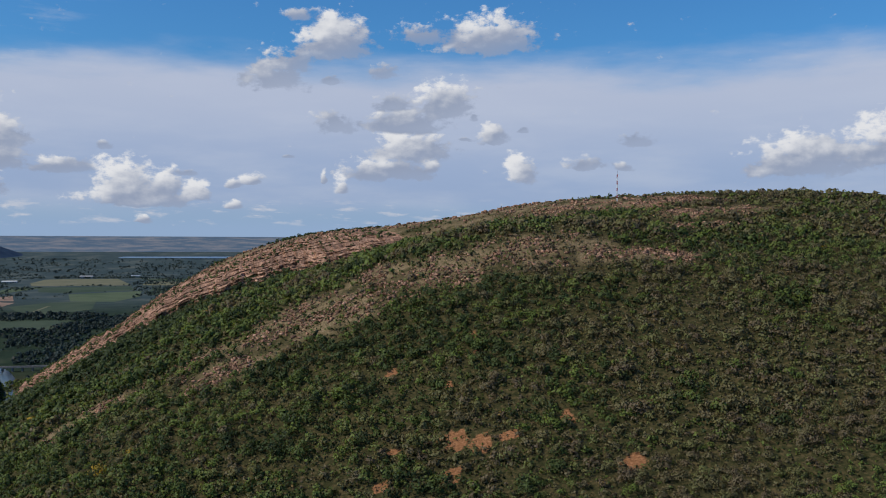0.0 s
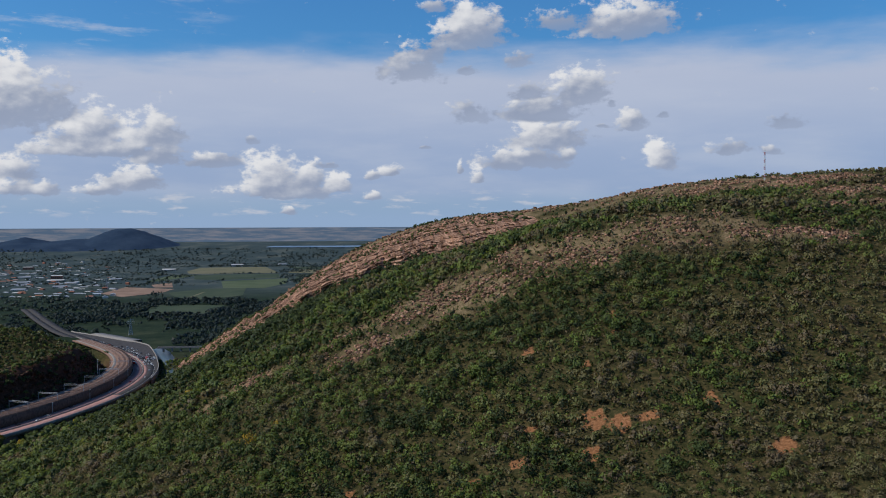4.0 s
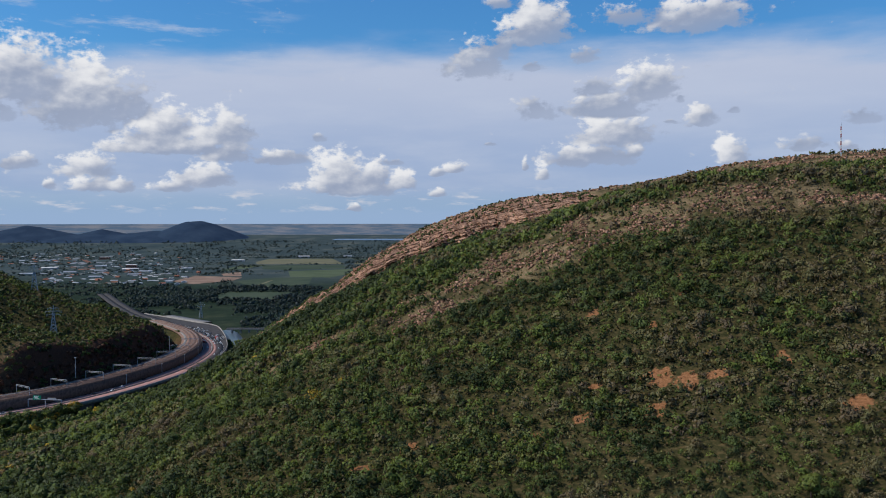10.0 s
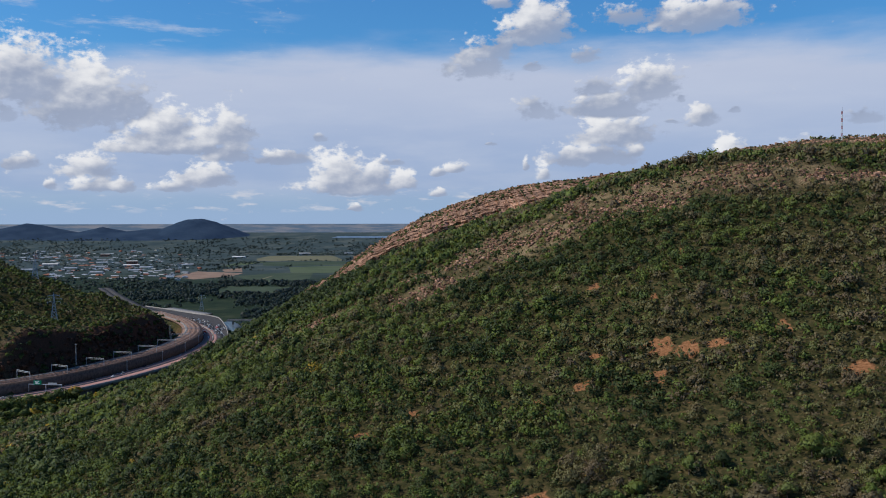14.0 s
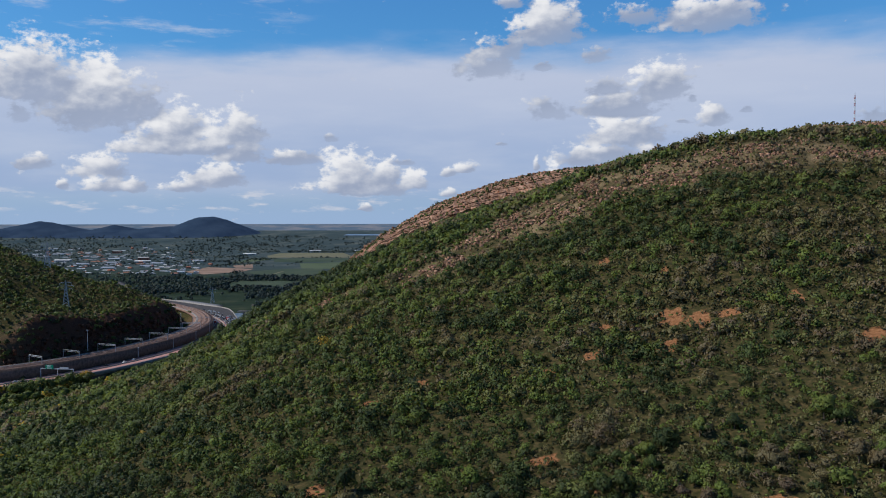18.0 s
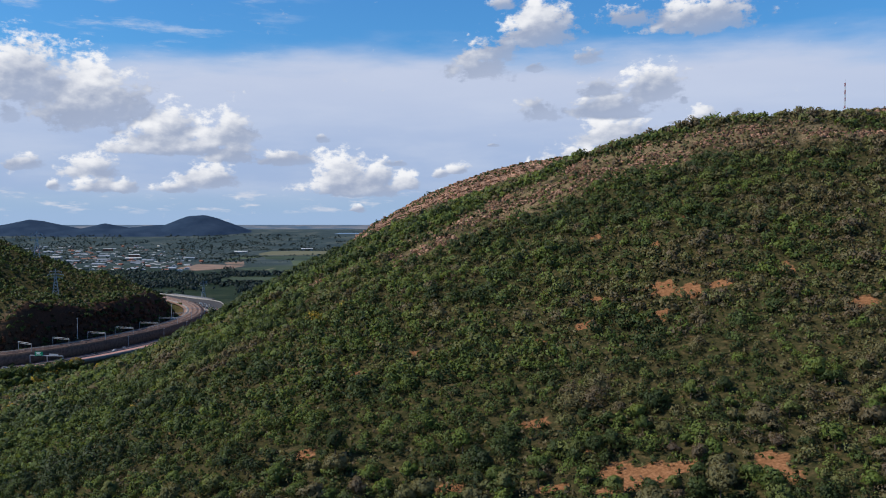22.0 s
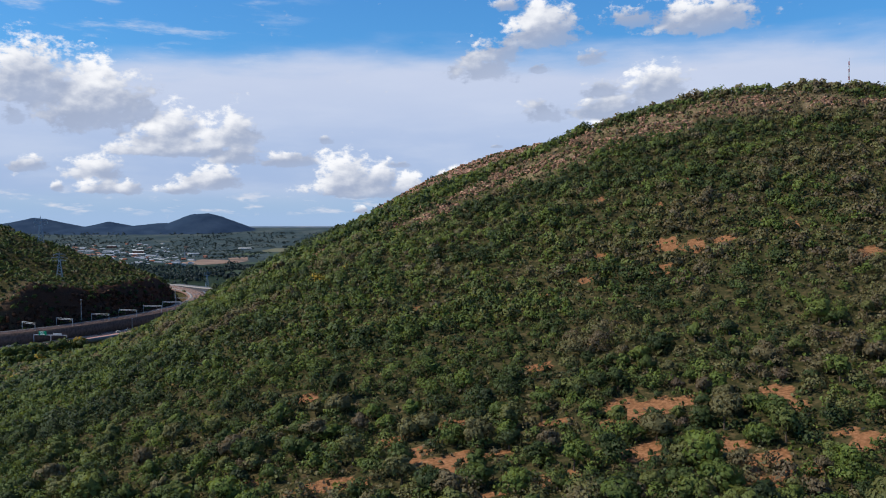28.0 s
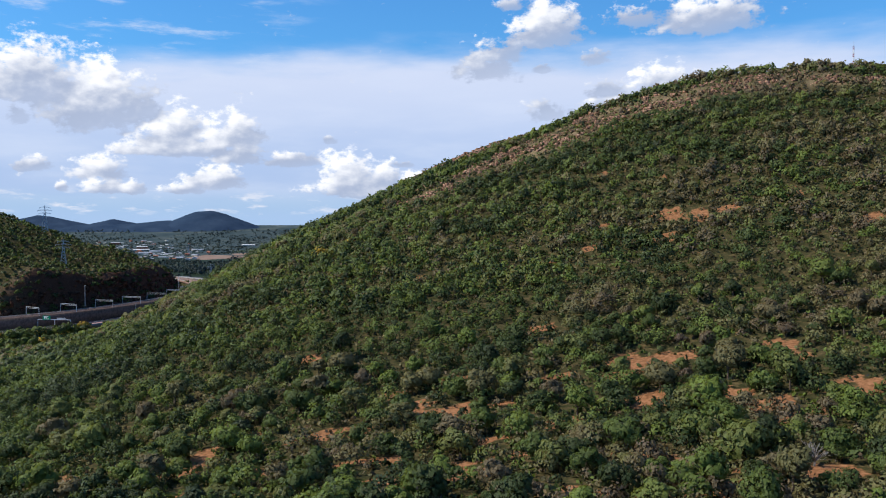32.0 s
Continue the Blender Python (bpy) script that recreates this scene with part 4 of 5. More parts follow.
def lorry(name, length, height, colour, label):
    e = thing(name, 0, 0, -500)
    bm = bmesh.new()
    box(bm, -1.25, 1.25, -length / 2, length / 2 - 2.4, 0.9, height)
    part("body", bm, PAINTS[colour], e)
    bm = bmesh.new()
    box(bm, -1.2, 1.2, length / 2 - 2.2, length / 2, 0.7, 2.8, 0.08)
    part("cab", bm, PAINTS[0], e)
    for sx in (-1.1, 1.1):
        for sy in (-length * 0.32, length * 0.34):
            bm = bmesh.new()
            wheel(bm, sx, sy, 0.5, 0.5, 0.3)
            part("wheel", bm, M_TYRE, e)
    return tagged(e, label, name, "lorries on the highway")


def drive(proto, y, off, flip):
    px, py = line_at(np.array([y]), off)
    s = float(road_x(y + 4) - road_x(y - 4)) / 8
    turn = -math.degrees(math.atan(s)) + (180 if flip else 0)
    return copy_thing(proto, pose(float(px[0]), float(py[0]), RZ + 0.02, 0, 0, turn))


CARS = [car(i) for i in range(4)]
TRUCK = lorry("truck", 11.0, 3.6, 3, "red box truck queueing on the highway")
vr = random.Random(5)
spots = [(655, -6, 0), (668, -2.8, 1), (742, -6, 2), (760, -2.8, 0), (776, -6, 0), (812, -9, 2), (880, -6, 1), (938, -2.8, 3), (965, 6.5, 0), (990, 10, 2), (1010, 6.5, 1), (1018, -6, 0)]
for yy, o, c in spots:
    drive(CARS[c], yy, o, o > 0)
for yy in np.arange(1040, 1290, 9.0):
    for o in (-9.2, -5.8, 2.8, 6.6, 10.2):
        if vr.random() < 0.5:
            drive(CARS[vr.choice((0, 0, 1, 1, 2, 2, 3))], float(yy) + vr.uniform(-2, 2), o, o > 0)
for yy in np.arange(1060, 1250, 8.0):
    for o in (16.0, 20.5):
        if vr.random() < 0.45 and float(kerb_x(yy)) > float(line_at(np.array([yy]), o)[0][0]) + 3:
            drive(CARS[vr.choice((0, 0, 1, 2))], float(yy), o, True)
for yy, o in ((1088, 10.2), (1165, -9.2), (1062, -9.2)):
    drive(TRUCK, yy, o, o > 0)
for proto in CARS + [TRUCK]:
    for o in (*proto.children_recursive, proto):
        bpy.data.objects.remove(o)


# ---------------------------------------------------------------- posts, portals, pylons, sign
def portal(y, o0, o1, high):
    """A steel portal that carries the railway's overhead wires."""
    (ax, ay), (bx, by) = [tuple(float(v[0]) for v in line_at(np.array([y]), o)) for o in (o0, o1)]
    e = thing("overhead_line_portal", ax, ay, RAIL_Z)
    b = Vector((bx - ax, by - ay, 0))
    for p in (Vector((0, 0, 0)), b):
        bm = bmesh.new()
        bar(bm, p, p + Vector((0, 0, high)), 0.34)
        part("post", bm, M_STEEL, e)
    bm = bmesh.new()
    bar(bm, Vector((0, 0, high - 0.2)), b + Vector((0, 0, high - 0.2)), 0.35)
    bar(bm, Vector((0, 0, high - 1.2)), b + Vector((0, 0, high - 1.2)), 0.25)
    part("beam", bm, M_STEEL, e)
    tagged(e, "grey steel portal carrying the railway's overhead wires", "portal", "portals along the railway")


for yy in (655, 690, 722, 762, 800, 842, 888, 935, 990):
    portal(yy, -14.4, -34.0, 6.8)


def post(y, o, high, base):
    px, py = (float(v[0]) for v in line_at(np.array([y]), o))
    e = thing("lamp_mast", px, py, base)
    bm = bmesh.new()
    bmesh.ops.create_cone(bm, cap_ends=True, segments=8, radius1=0.45, radius2=0.25, depth=high, matrix=Matrix.Translation((0, 0, high / 2)))
    part("pole", bm, M_STEEL, e)
    bm = bmesh.new()
    box(bm, -0.7, 0.7, -0.7, 0.7, high, high + 0.5)
    part("head", bm, M_STEEL, e)
    tagged(e, "tall pale steel mast beside the railway", "mast", "masts along the railway")


post(752, -36.5, 20, RAIL_Z - 0.5)
post(938, -36.5, 16, RAIL_Z - 0.5)
for yy in (790, 850, 910, 970, 1030, 1090):
    post(yy, -12.3, 9, RZ - 0.5)


def sign_gantry():
    (ax, ay), (bx, by) = (-331.0, 694.0), (-302.5, 690.0)
    e = thing("sign_gantry", ax, ay, RZ - 0.6)
    b = Vector((bx - ax, by - ay, 0))
    d = b.normalized()
    for f in (0.0, 0.52, 1.0):
        bm = bmesh.new()
        bar(bm, b * f, b * f + Vector((0, 0, 7.4)), 0.5)
        part("post", bm, M_STEEL, e)
    bm = bmesh.new()
    bar(bm, Vector((0, 0, 7.2)), b + Vector((0, 0, 7.2)), 0.6)
    part("beam", bm, M_STEEL, e)
    side = d.cross(Vector((0, 0, 1))) * 0.5
    for f0, f1, h, m, lab in ((0.16, 0.40, 3.4, M_SIGN, "green direction sign with white bars"), (0.6, 0.86, 1.9, M_STEEL, "grey back of a direction sign")):
        bm = bmesh.new()
        p, q = b * f0, b * f1
        mid, half = (p + q) / 2, (q - p).length / 2
        v = box(bm, -half, half, -0.08, 0.08, 7.0, 7.0 + h)
        bmesh.ops.transform(bm, matrix=Matrix.Translation(mid + side) @ Matrix.Rotation(math.atan2(d.y, d.x), 4, "Z"), verts=v)
        sp = part("sign_panel", bm, m, e, lab)
        if m is M_SIGN:
            for k, (w0, w1, hh) in enumerate(((-0.7, 0.5, 9.5), (-0.6, 0.2, 8.6), (-0.6, 0.6, 7.6))):
                bm = bmesh.new()
                v = box(bm, half * w0, half * w1, -0.12, -0.085, hh, hh + 0.4)
                bmesh.ops.transform(bm, matrix=Matrix.Translation(mid + side) @ Matrix.Rotation(math.atan2(d.y, d.x), 4, "Z"), verts=v)
                part("text_bar", bm, M_WHITE, sp)
    tagged(e, "steel sign gantry with a green direction sign over the highway", "sign gantry")


sign_gantry()


def pylon(x, y, high, base=None):
    z = gz(x, y) - 0.3 if base is None else base
    e = thing("power_pylon", x, y, z, 20)
    w0, w1 = high * 0.11, high * 0.022
    for sx in (-1, 1):
        for sy in (-1, 1):
            bm = bmesh.new()
            bar(bm, (sx * w0, sy * w0, 0), (sx * w1, sy * w1, high * 0.72), 0.5)
            bar(bm, (sx * w1, sy * w1, high * 0.72), (0, 0, high), 0.3)
            part("leg", bm, M_STEEL, e)
    for k in range(7):
        h0, h1 = high * 0.72 * k / 7, high * 0.72 * (k + 1) / 7
        a, b = w0 + (w1 - w0) * k / 7, w0 + (w1 - w0) * (k + 1) / 7
        for q in range(4):
            c0, s0 = ((-1, -1), (1, -1), (1, 1), (-1, 1))[q], ((1, -1), (1, 1), (-1, 1), (-1, -1))[q]
            for p0, p1 in ((c0, s0), (s0, c0)):
                bm = bmesh.new()
                bar(bm, (p0[0] * a, p0[1] * a, h0), (p1[0] * b, p1[1] * b, h1), 0.26)
                part("brace", bm, M_STEEL, e)
    for f, half in ((0.70, 0.20), (0.80, 0.24), (0.90, 0.18)):
        bm = bmesh.new()
        for s in (-1, 1):
            bar(bm, (0, 0, high * f), (s * high * half, 0, high * f), 0.26)
            bar(bm, (0, 0, high * (f + 0.045)), (s * high * half, 0, high * f), 0.2)
        arm = part("crossarm", bm, M_STEEL, e)
        for s in (-1, 1):
            bm = bmesh.new()
            bar(bm, (s * high * half * 0.97, 0, high * f), (s * high * half * 0.97, 0, high * (f - 0.05)), 0.22)
            part("insulator", bm, M_WHITE, arm)
    tagged(e, "grey lattice steel power pylon standing among bushes", "pylon", "power pylons")


pylon(-368, 825, 30)
pylon(-437, 935, 31)
pylon(-385, 1404, 27, -50)
pylon(-720, 2400, 30, -50)


def radio_mast(x, y, high):
    e = thing("radio_mast", x, y, gz(x, y) - 0.3)
    n = 8
    for k in range(n):
        h0, h1 = high * k / n, high * (k + 1) / n
        bm = bmesh.new()
        c = [(0.55 * math.cos(a), 0.55 * math.sin(a)) for a in (0.5, 2.6, 4.7)]
        for i in range(3):
            p, q = c[i], c[(i + 1) % 3]
            bar(bm, (*p, h0), (*p, h1), 0.22)
            bar(bm, (*p, h0), (*q, (h0 + h1) / 2), 0.12)
            bar(bm, (*q, (h0 + h1) / 2), (*p, h1), 0.12)
        part("red_section" if k % 2 else "white_section", bm, M_RED if k % 2 else M_WHITE, e, "red painted lattice" if k % 2 else "white painted lattice")
    bm = bmesh.new()
    bar(bm, (0, 0, high), (0, 0, high + 3), 0.15)
    part("antenna", bm, M_STEEL, e)
    tagged(e, "slender red and white lattice radio mast on the ridge", "radio mast")


radio_mast(330, 697, 24)

# ---------------------------------------------------------------- the plain: fields, town, far hills
def sheet(name, pts, z, material, label):
    me = bpy.data.meshes.new(name)
    me.from_pydata([(x, y, z) for x, y in pts], [], [tuple(range(len(pts)))])
    me.materials.append(material)
    return tagged(new(name, me), label, "field", kind="structure")


PZ = -49.7
sheet("field_1", [(-757, 3560), (-436, 3600), (-332, 3135), (-653, 3133)], PZ, M_STRAW, "straw-coloured ripe field on the plain")
sheet("field_2", [(-618, 3060), (-331, 3088), (-301, 2872), (-484, 2765), (-569, 2813)], PZ, M_FIELD, "dark green crop field on the plain")
sheet("field_3", [(-466, 2709), (-273, 2829), (-254, 2573), (-298, 2395), (-412, 2423)], PZ, M_MEADOW, "light green crop field near the river")
sheet("field_4", [(-525, 2265), (-456, 2395), (-346, 2405), (-320, 2163), (-384, 2046), (-453, 2064)], PZ, M_FIELD, "green pasture near the river")
sheet("field_5", [(-773, 2443), (-732, 2508), (-540, 2397), (-541, 2273), (-609, 2146), (-691, 2256)], PZ, M_EARTH, "bare pinkish yard beside dark trees")
sheet("field_6", [(-644, 2570), (-605, 2661), (-556, 2456), (-609, 2463)], PZ, M_EARTH, "bare earth yard among trees")
sheet("field_7", [(-1160, 2260), (-800, 2200), (-790, 2330), (-1130, 2440)], PZ, M_EARTH, "pinkish bare yard at the town's edge")
sheet("field_8", [(-240, 2640), (-40, 2600), (-60, 2960), (-255, 2990)], PZ, M_FIELD, "green crop field on the plain")
sheet("field_9", [(-300, 3130), (20, 3100), (30, 3300), (-310, 3390)], PZ, M_STRAW, "pale dry field on the plain")
sheet("field_10", [(-290, 3420), (60, 3390), (70, 3560), (-360, 3590)], PZ, M_FIELD, "green field on the plain")
sheet("field_11", [(-760, 2700), (-660, 2720), (-600, 3060), (-720, 3060)], PZ, M_MEADOW, "light green meadow between trees")
sheet("field_12", [(-470, 1730), (-330, 1700), (-320, 1900), (-480, 1930)], PZ, M_FIELD, "dark green meadow among trees")
sheet("track", [(-443, 2063), (-436, 2063), (-432, 2283), (-440, 2283)], PZ + 0.1, M_STRAW, "pale dirt track between fields")
lake = sheet("lake", [(-540, 4440), (-20, 4420), (0, 4500), (-520, 4500)], 0.0, M_LAKE, "pale distant lake")
for v in lake.data.vertices:
    v.co.z = gz(v.co.x, v.co.y) + 1.5
sheet("town_road", [(-760, 1640), (-750, 1640), (-1080, 2250), (-1095, 2250)], PZ + 0.05, M_ASPHALT, "grey road leading to the town")


def house(w, d, h, roof_h, wall_mat, roof_mat, name, label):
    e = thing(name, 0, 0, -500)
    bm = bmesh.new()
    box(bm, -w / 2, w / 2, -d / 2, d / 2, -0.5, h)
    part("wall", bm, wall_mat, e)
    bm = bmesh.new()
    o = 0.4
    v = [bm.verts.new(p) for p in ((-w / 2 - o, -d / 2 - o, h + 0.004), (w / 2 + o, -d / 2 - o, h + 0.004), (w / 2 + o, d / 2 + o, h + 0.004), (-w / 2 - o, d / 2 + o, h + 0.004), (-w / 2 - o, 0, h + roof_h), (w / 2 + o, 0, h + roof_h))]
    for f in ((0, 1, 5, 4), (2, 3, 4, 5), (0, 4, 3), (1, 2, 5), (3, 2, 1, 0)):
        bm.faces.new([v[i] for i in f])
    part("roof", bm, roof_mat, e)
    n = max(2, int(w / 5))
    for i in range(n):
        bm = bmesh.new()
        x = -w / 2 + w * (i + 0.5) / n
        box(bm, x - 0.8, x + 0.8, -d / 2 - 0.06, -d / 2 - 0.01, h * 0.35, h * 0.75)
        part("window", bm, M_GLASS, e)
    return tagged(e, label, "house" if name == "house" else "shed", "buildings of the town")


HOUSES = [house(16, 11, 3.4, 2.2, M_PLASTER, M_TILE, "house", "small pale house with a clay-tiled roof"),
          house(19, 13, 3.4, 2.0, M_PLASTER, M_TIN, "house", "small pale house with a grey tin roof"),
          house(12, 8, 5.8, 2.2, M_BRICKRED, M_TILE, "house", "two-storey red brick house with a tiled roof"),
          house(14, 11, 3.2, 1.6, M_PLASTER, M_PALE_ROOF, "house", "small white house with a white roof")]
SHEDS = [house(36, 20, 6.5, 2.4, M_PLASTER, M_TIN, "shed", "long warehouse with a pale tin roof"),
         house(48, 26, 8, 2.6, M_TIN, M_PALE_ROOF, "shed", "long factory shed with a white roof"),
         house(34, 20, 13, 2.0, M_BRICKRED, M_PALE_ROOF, "shed", "tall red brick building with a pale roof")]
hr = random.Random(11)
for _ in range(290):
    x, y = hr.uniform(-2200, -560), hr.uniform(2120, 3900)
    if x > -0.25 * y - 60 or x < -0.62 * y or float(fbm(np.array(x / 260), np.array(y / 320), 83)) < 0.42 + 0.12 * hr.random():
        continue
    copy_thing(hr.choice((HOUSES[0], HOUSES[1], HOUSES[1], HOUSES[1], HOUSES[2], HOUSES[3])), pose(x, y, PZ + 80 * float(smooth(np.array(y), 3600, 4880)), 0, 0, hr.uniform(-40, 40)))
for _ in range(165):
    y = 2120 + 1500 * hr.random() ** 1.3
    x = -y * hr.uniform(0.29, 0.46)
    copy_thing(hr.choice((HOUSES[0], HOUSES[1], HOUSES[1], HOUSES[3], HOUSES[3])), pose(x, y, PZ, 0, 0, 12 + 90 * hr.randint(0, 1) + hr.uniform(-5, 5)))
for x, y, k, a in ((-1090, 2560, 0, 10), (-1030, 2640, 0, 12), (-1180, 2480, 0, 8), (-960, 2700, 1, 15), (-880, 2600, 0, -10), (-1010, 2850, 2, 10), (-1330, 3450, 2, 5), (-1130, 2900, 0, 20),
                   (-800, 2760, 0, 30), (-1240, 2760, 1, 10), (-760, 3300, 1, 5), (-560, 3650, 1, 4), (-380, 3700, 0, 2), (-1500, 3300, 0, 10), (-930, 2350, 0, 0), (-860, 2450, 0, 12)):
    copy_thing(SHEDS[k], pose(x, y, PZ, 0, 0, a))
for proto in HOUSES + SHEDS:
    for o in (*proto.children_recursive, proto):
        bpy.data.objects.remove(o)


# open fields and yards without trees
CLEAR = [(-740, -340, 3120, 3600), (-600, -310, 2780, 3080), (-460, -270, 2410, 2760), (-510, -330, 2080, 2390), (-720, -560, 2180, 2440), (-460, -330, 1720, 1900), (-1120, -800, 2240, 2400)]


def far_trees(zones, name, label, dark):
    xs, ys = [], []
    for x0, x1, y0, y1, n in zones:
        u, v = rng.random(n), rng.random(n)
        xs.append(x0 + (x1 - x0) * u)
        ys.append(y0 + (y1 - y0) * v)
    x, y = np.concatenate(xs), np.concatenate(ys)
    keep = (fbm(x / 75, y / 110, 91) + rng.normal(0, 0.05, len(x)) > 0.44) & (np.abs(x - road_x(y)) > np.where(y > 1390, 15, 26)) & ~((x > road_x(y)) & (x < kerb_x(y) + 34) & (y < 1440))
    for a, b, c, d in CLEAR:
        keep &= ~((x > a) & (x < b) & (y > c) & (y < d))
    x, y = x[keep], y[keep]
    r = 2.2 + 4.8 * rng.random(len(x)) ** 1.7
    z = -50 + 80 * smooth(y, 3600, 4880)
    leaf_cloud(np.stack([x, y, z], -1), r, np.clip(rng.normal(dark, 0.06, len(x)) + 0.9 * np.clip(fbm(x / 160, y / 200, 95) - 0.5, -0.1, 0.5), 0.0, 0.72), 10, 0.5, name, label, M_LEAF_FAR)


# the belt takes the darkest tint: a cloud's shadow painted into the trees
far_trees([(-800, -430, 1640, 2020, 1300), (-560, -160, 1420, 2060, 3000), (-300, -130, 1270, 1460, 500), (-300, 60, 1500, 2050, 1000), (-660, -480, 2120, 2300, 120), (-1000, -640, 1780, 2120, 800), (-700, -420, 1380, 1640, 700), (-250, -60, 1140, 1420, 700)], "dark_tree_belt", "belt of dark tall trees beside the river, cloud shadow in their colour", 0.0)
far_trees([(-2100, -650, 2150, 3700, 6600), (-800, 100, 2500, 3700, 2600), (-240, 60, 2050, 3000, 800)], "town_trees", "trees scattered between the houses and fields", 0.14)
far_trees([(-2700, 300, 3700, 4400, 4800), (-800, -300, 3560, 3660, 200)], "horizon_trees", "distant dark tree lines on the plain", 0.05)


def far_hill(x, y, half_w, half_d, top, name, k):
    """A low hill on a round base; top: its height above the plain."""
    R, A = np.meshgrid(np.linspace(0, 1, 26), np.linspace(0, 2 * np.pi, 73))
    U, V = R * np.cos(A), R * np.sin(A)
    X, Y = x + U * half_w, y + V * half_d
    prof = (1.006 - np.sqrt(R * R + 0.012)) * (0.86 + 0.28 * fbm(U * 3 + 7, V * 3 + 3, k)) + 0.06 * (1 - R) * (fbm(U * 9, V * 9, k + 2) - 0.5)
    Z = -52 + 80 * smooth(Y, 3600, 4880) + top * prof
    idx = np.arange(U.size).reshape(U.shape)
    q = np.stack([idx[:-1, :-1], idx[:-1, 1:], idx[1:, 1:], idx[1:, :-1]], -1).reshape(-1)
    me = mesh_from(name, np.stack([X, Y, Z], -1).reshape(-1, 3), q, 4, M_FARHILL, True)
    tagged(new(name, me), "low wooded hill far out on the plain, haze and cloud shadow in its colour", "hill", "far hills")


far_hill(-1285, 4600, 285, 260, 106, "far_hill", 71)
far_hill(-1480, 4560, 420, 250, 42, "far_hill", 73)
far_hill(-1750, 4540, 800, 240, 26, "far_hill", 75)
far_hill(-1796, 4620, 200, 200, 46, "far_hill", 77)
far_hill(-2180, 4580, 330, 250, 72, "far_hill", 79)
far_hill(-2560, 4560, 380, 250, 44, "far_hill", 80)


# ---------------------------------------------------------------- rocks
def blocks(pos, size, turn, name, label, tilt=0.12):
    """Angular blocks, joined: pos (n, 3), size (n, 3), turn (n)."""
    n = len(pos)
    base = np.array([(-1, -1, -1), (1, -1, -1), (1, 1, -1), (-1, 1, -1), (-1, -1, 1), (1, -1, 1), (1, 1, 1), (-1, 1, 1)], float)
    v = base[None] * size[:, None] * 0.5 * rng.uniform(0.72, 1.12, (n, 8, 3))
    c, s = np.cos(turn)[:, None], np.sin(turn)[:, None]
    t = rng.normal(0, tilt, (n, 1))
    x, y, z = v[..., 0], v[..., 1], v[..., 2]
    z = z + x * t
    co = np.stack([x * c - y * s, x * s + y * c, z], -1) + pos[:, None]
    f = np.array([(3, 2, 1, 0), (4, 5, 6, 7), (0, 1, 5, 4), (1, 2, 6, 5), (2, 3, 7, 6), (3, 0, 4, 7)])
    faces = (f[None] + 8 * np.arange(n)[:, None, None]).reshape(-1)
    me = mesh_from(name, co.reshape(-1, 3), faces, 4, M_ROCK)
    put_attr(me, "tint", np.repeat(rng.random(n), 8))
    return tagged(new(name, me), label, "rock", kind="stuff")


def scree(n, y0, y1, smin, smax, name, label, x0=-240, x1=420):
    x, y = rng.uniform(x0, x1, n * 12), rng.uniform(y0, y1, n * 12)
    ok = rng.random(len(x)) < stony_at(x, y) * smooth(fbm(x / 14, y / 14, 55), 0.32, 0.62)
    x, y = x[ok][:n], y[ok][:n]
    s = smin + (smax - smin) * rng.random(len(x)) ** 2.5
    size = s[:, None] * rng.uniform(0.55, 1.35, (len(x), 3)) * np.array([1.15, 0.9, 0.85])
    blocks(np.stack([x, y, ground(x, y) + 0.12 * s], -1), size, rng.normal(0.3, 0.6, len(x)), name, label)


scree(9000, 430, 700, 0.45, 2.2, "spur_boulders", "angular pinkish grey boulders on the near spur")
scree(2600, 700, 960, 0.8, 2.8, "ridge_boulders", "angular pinkish boulders on the far ridge")


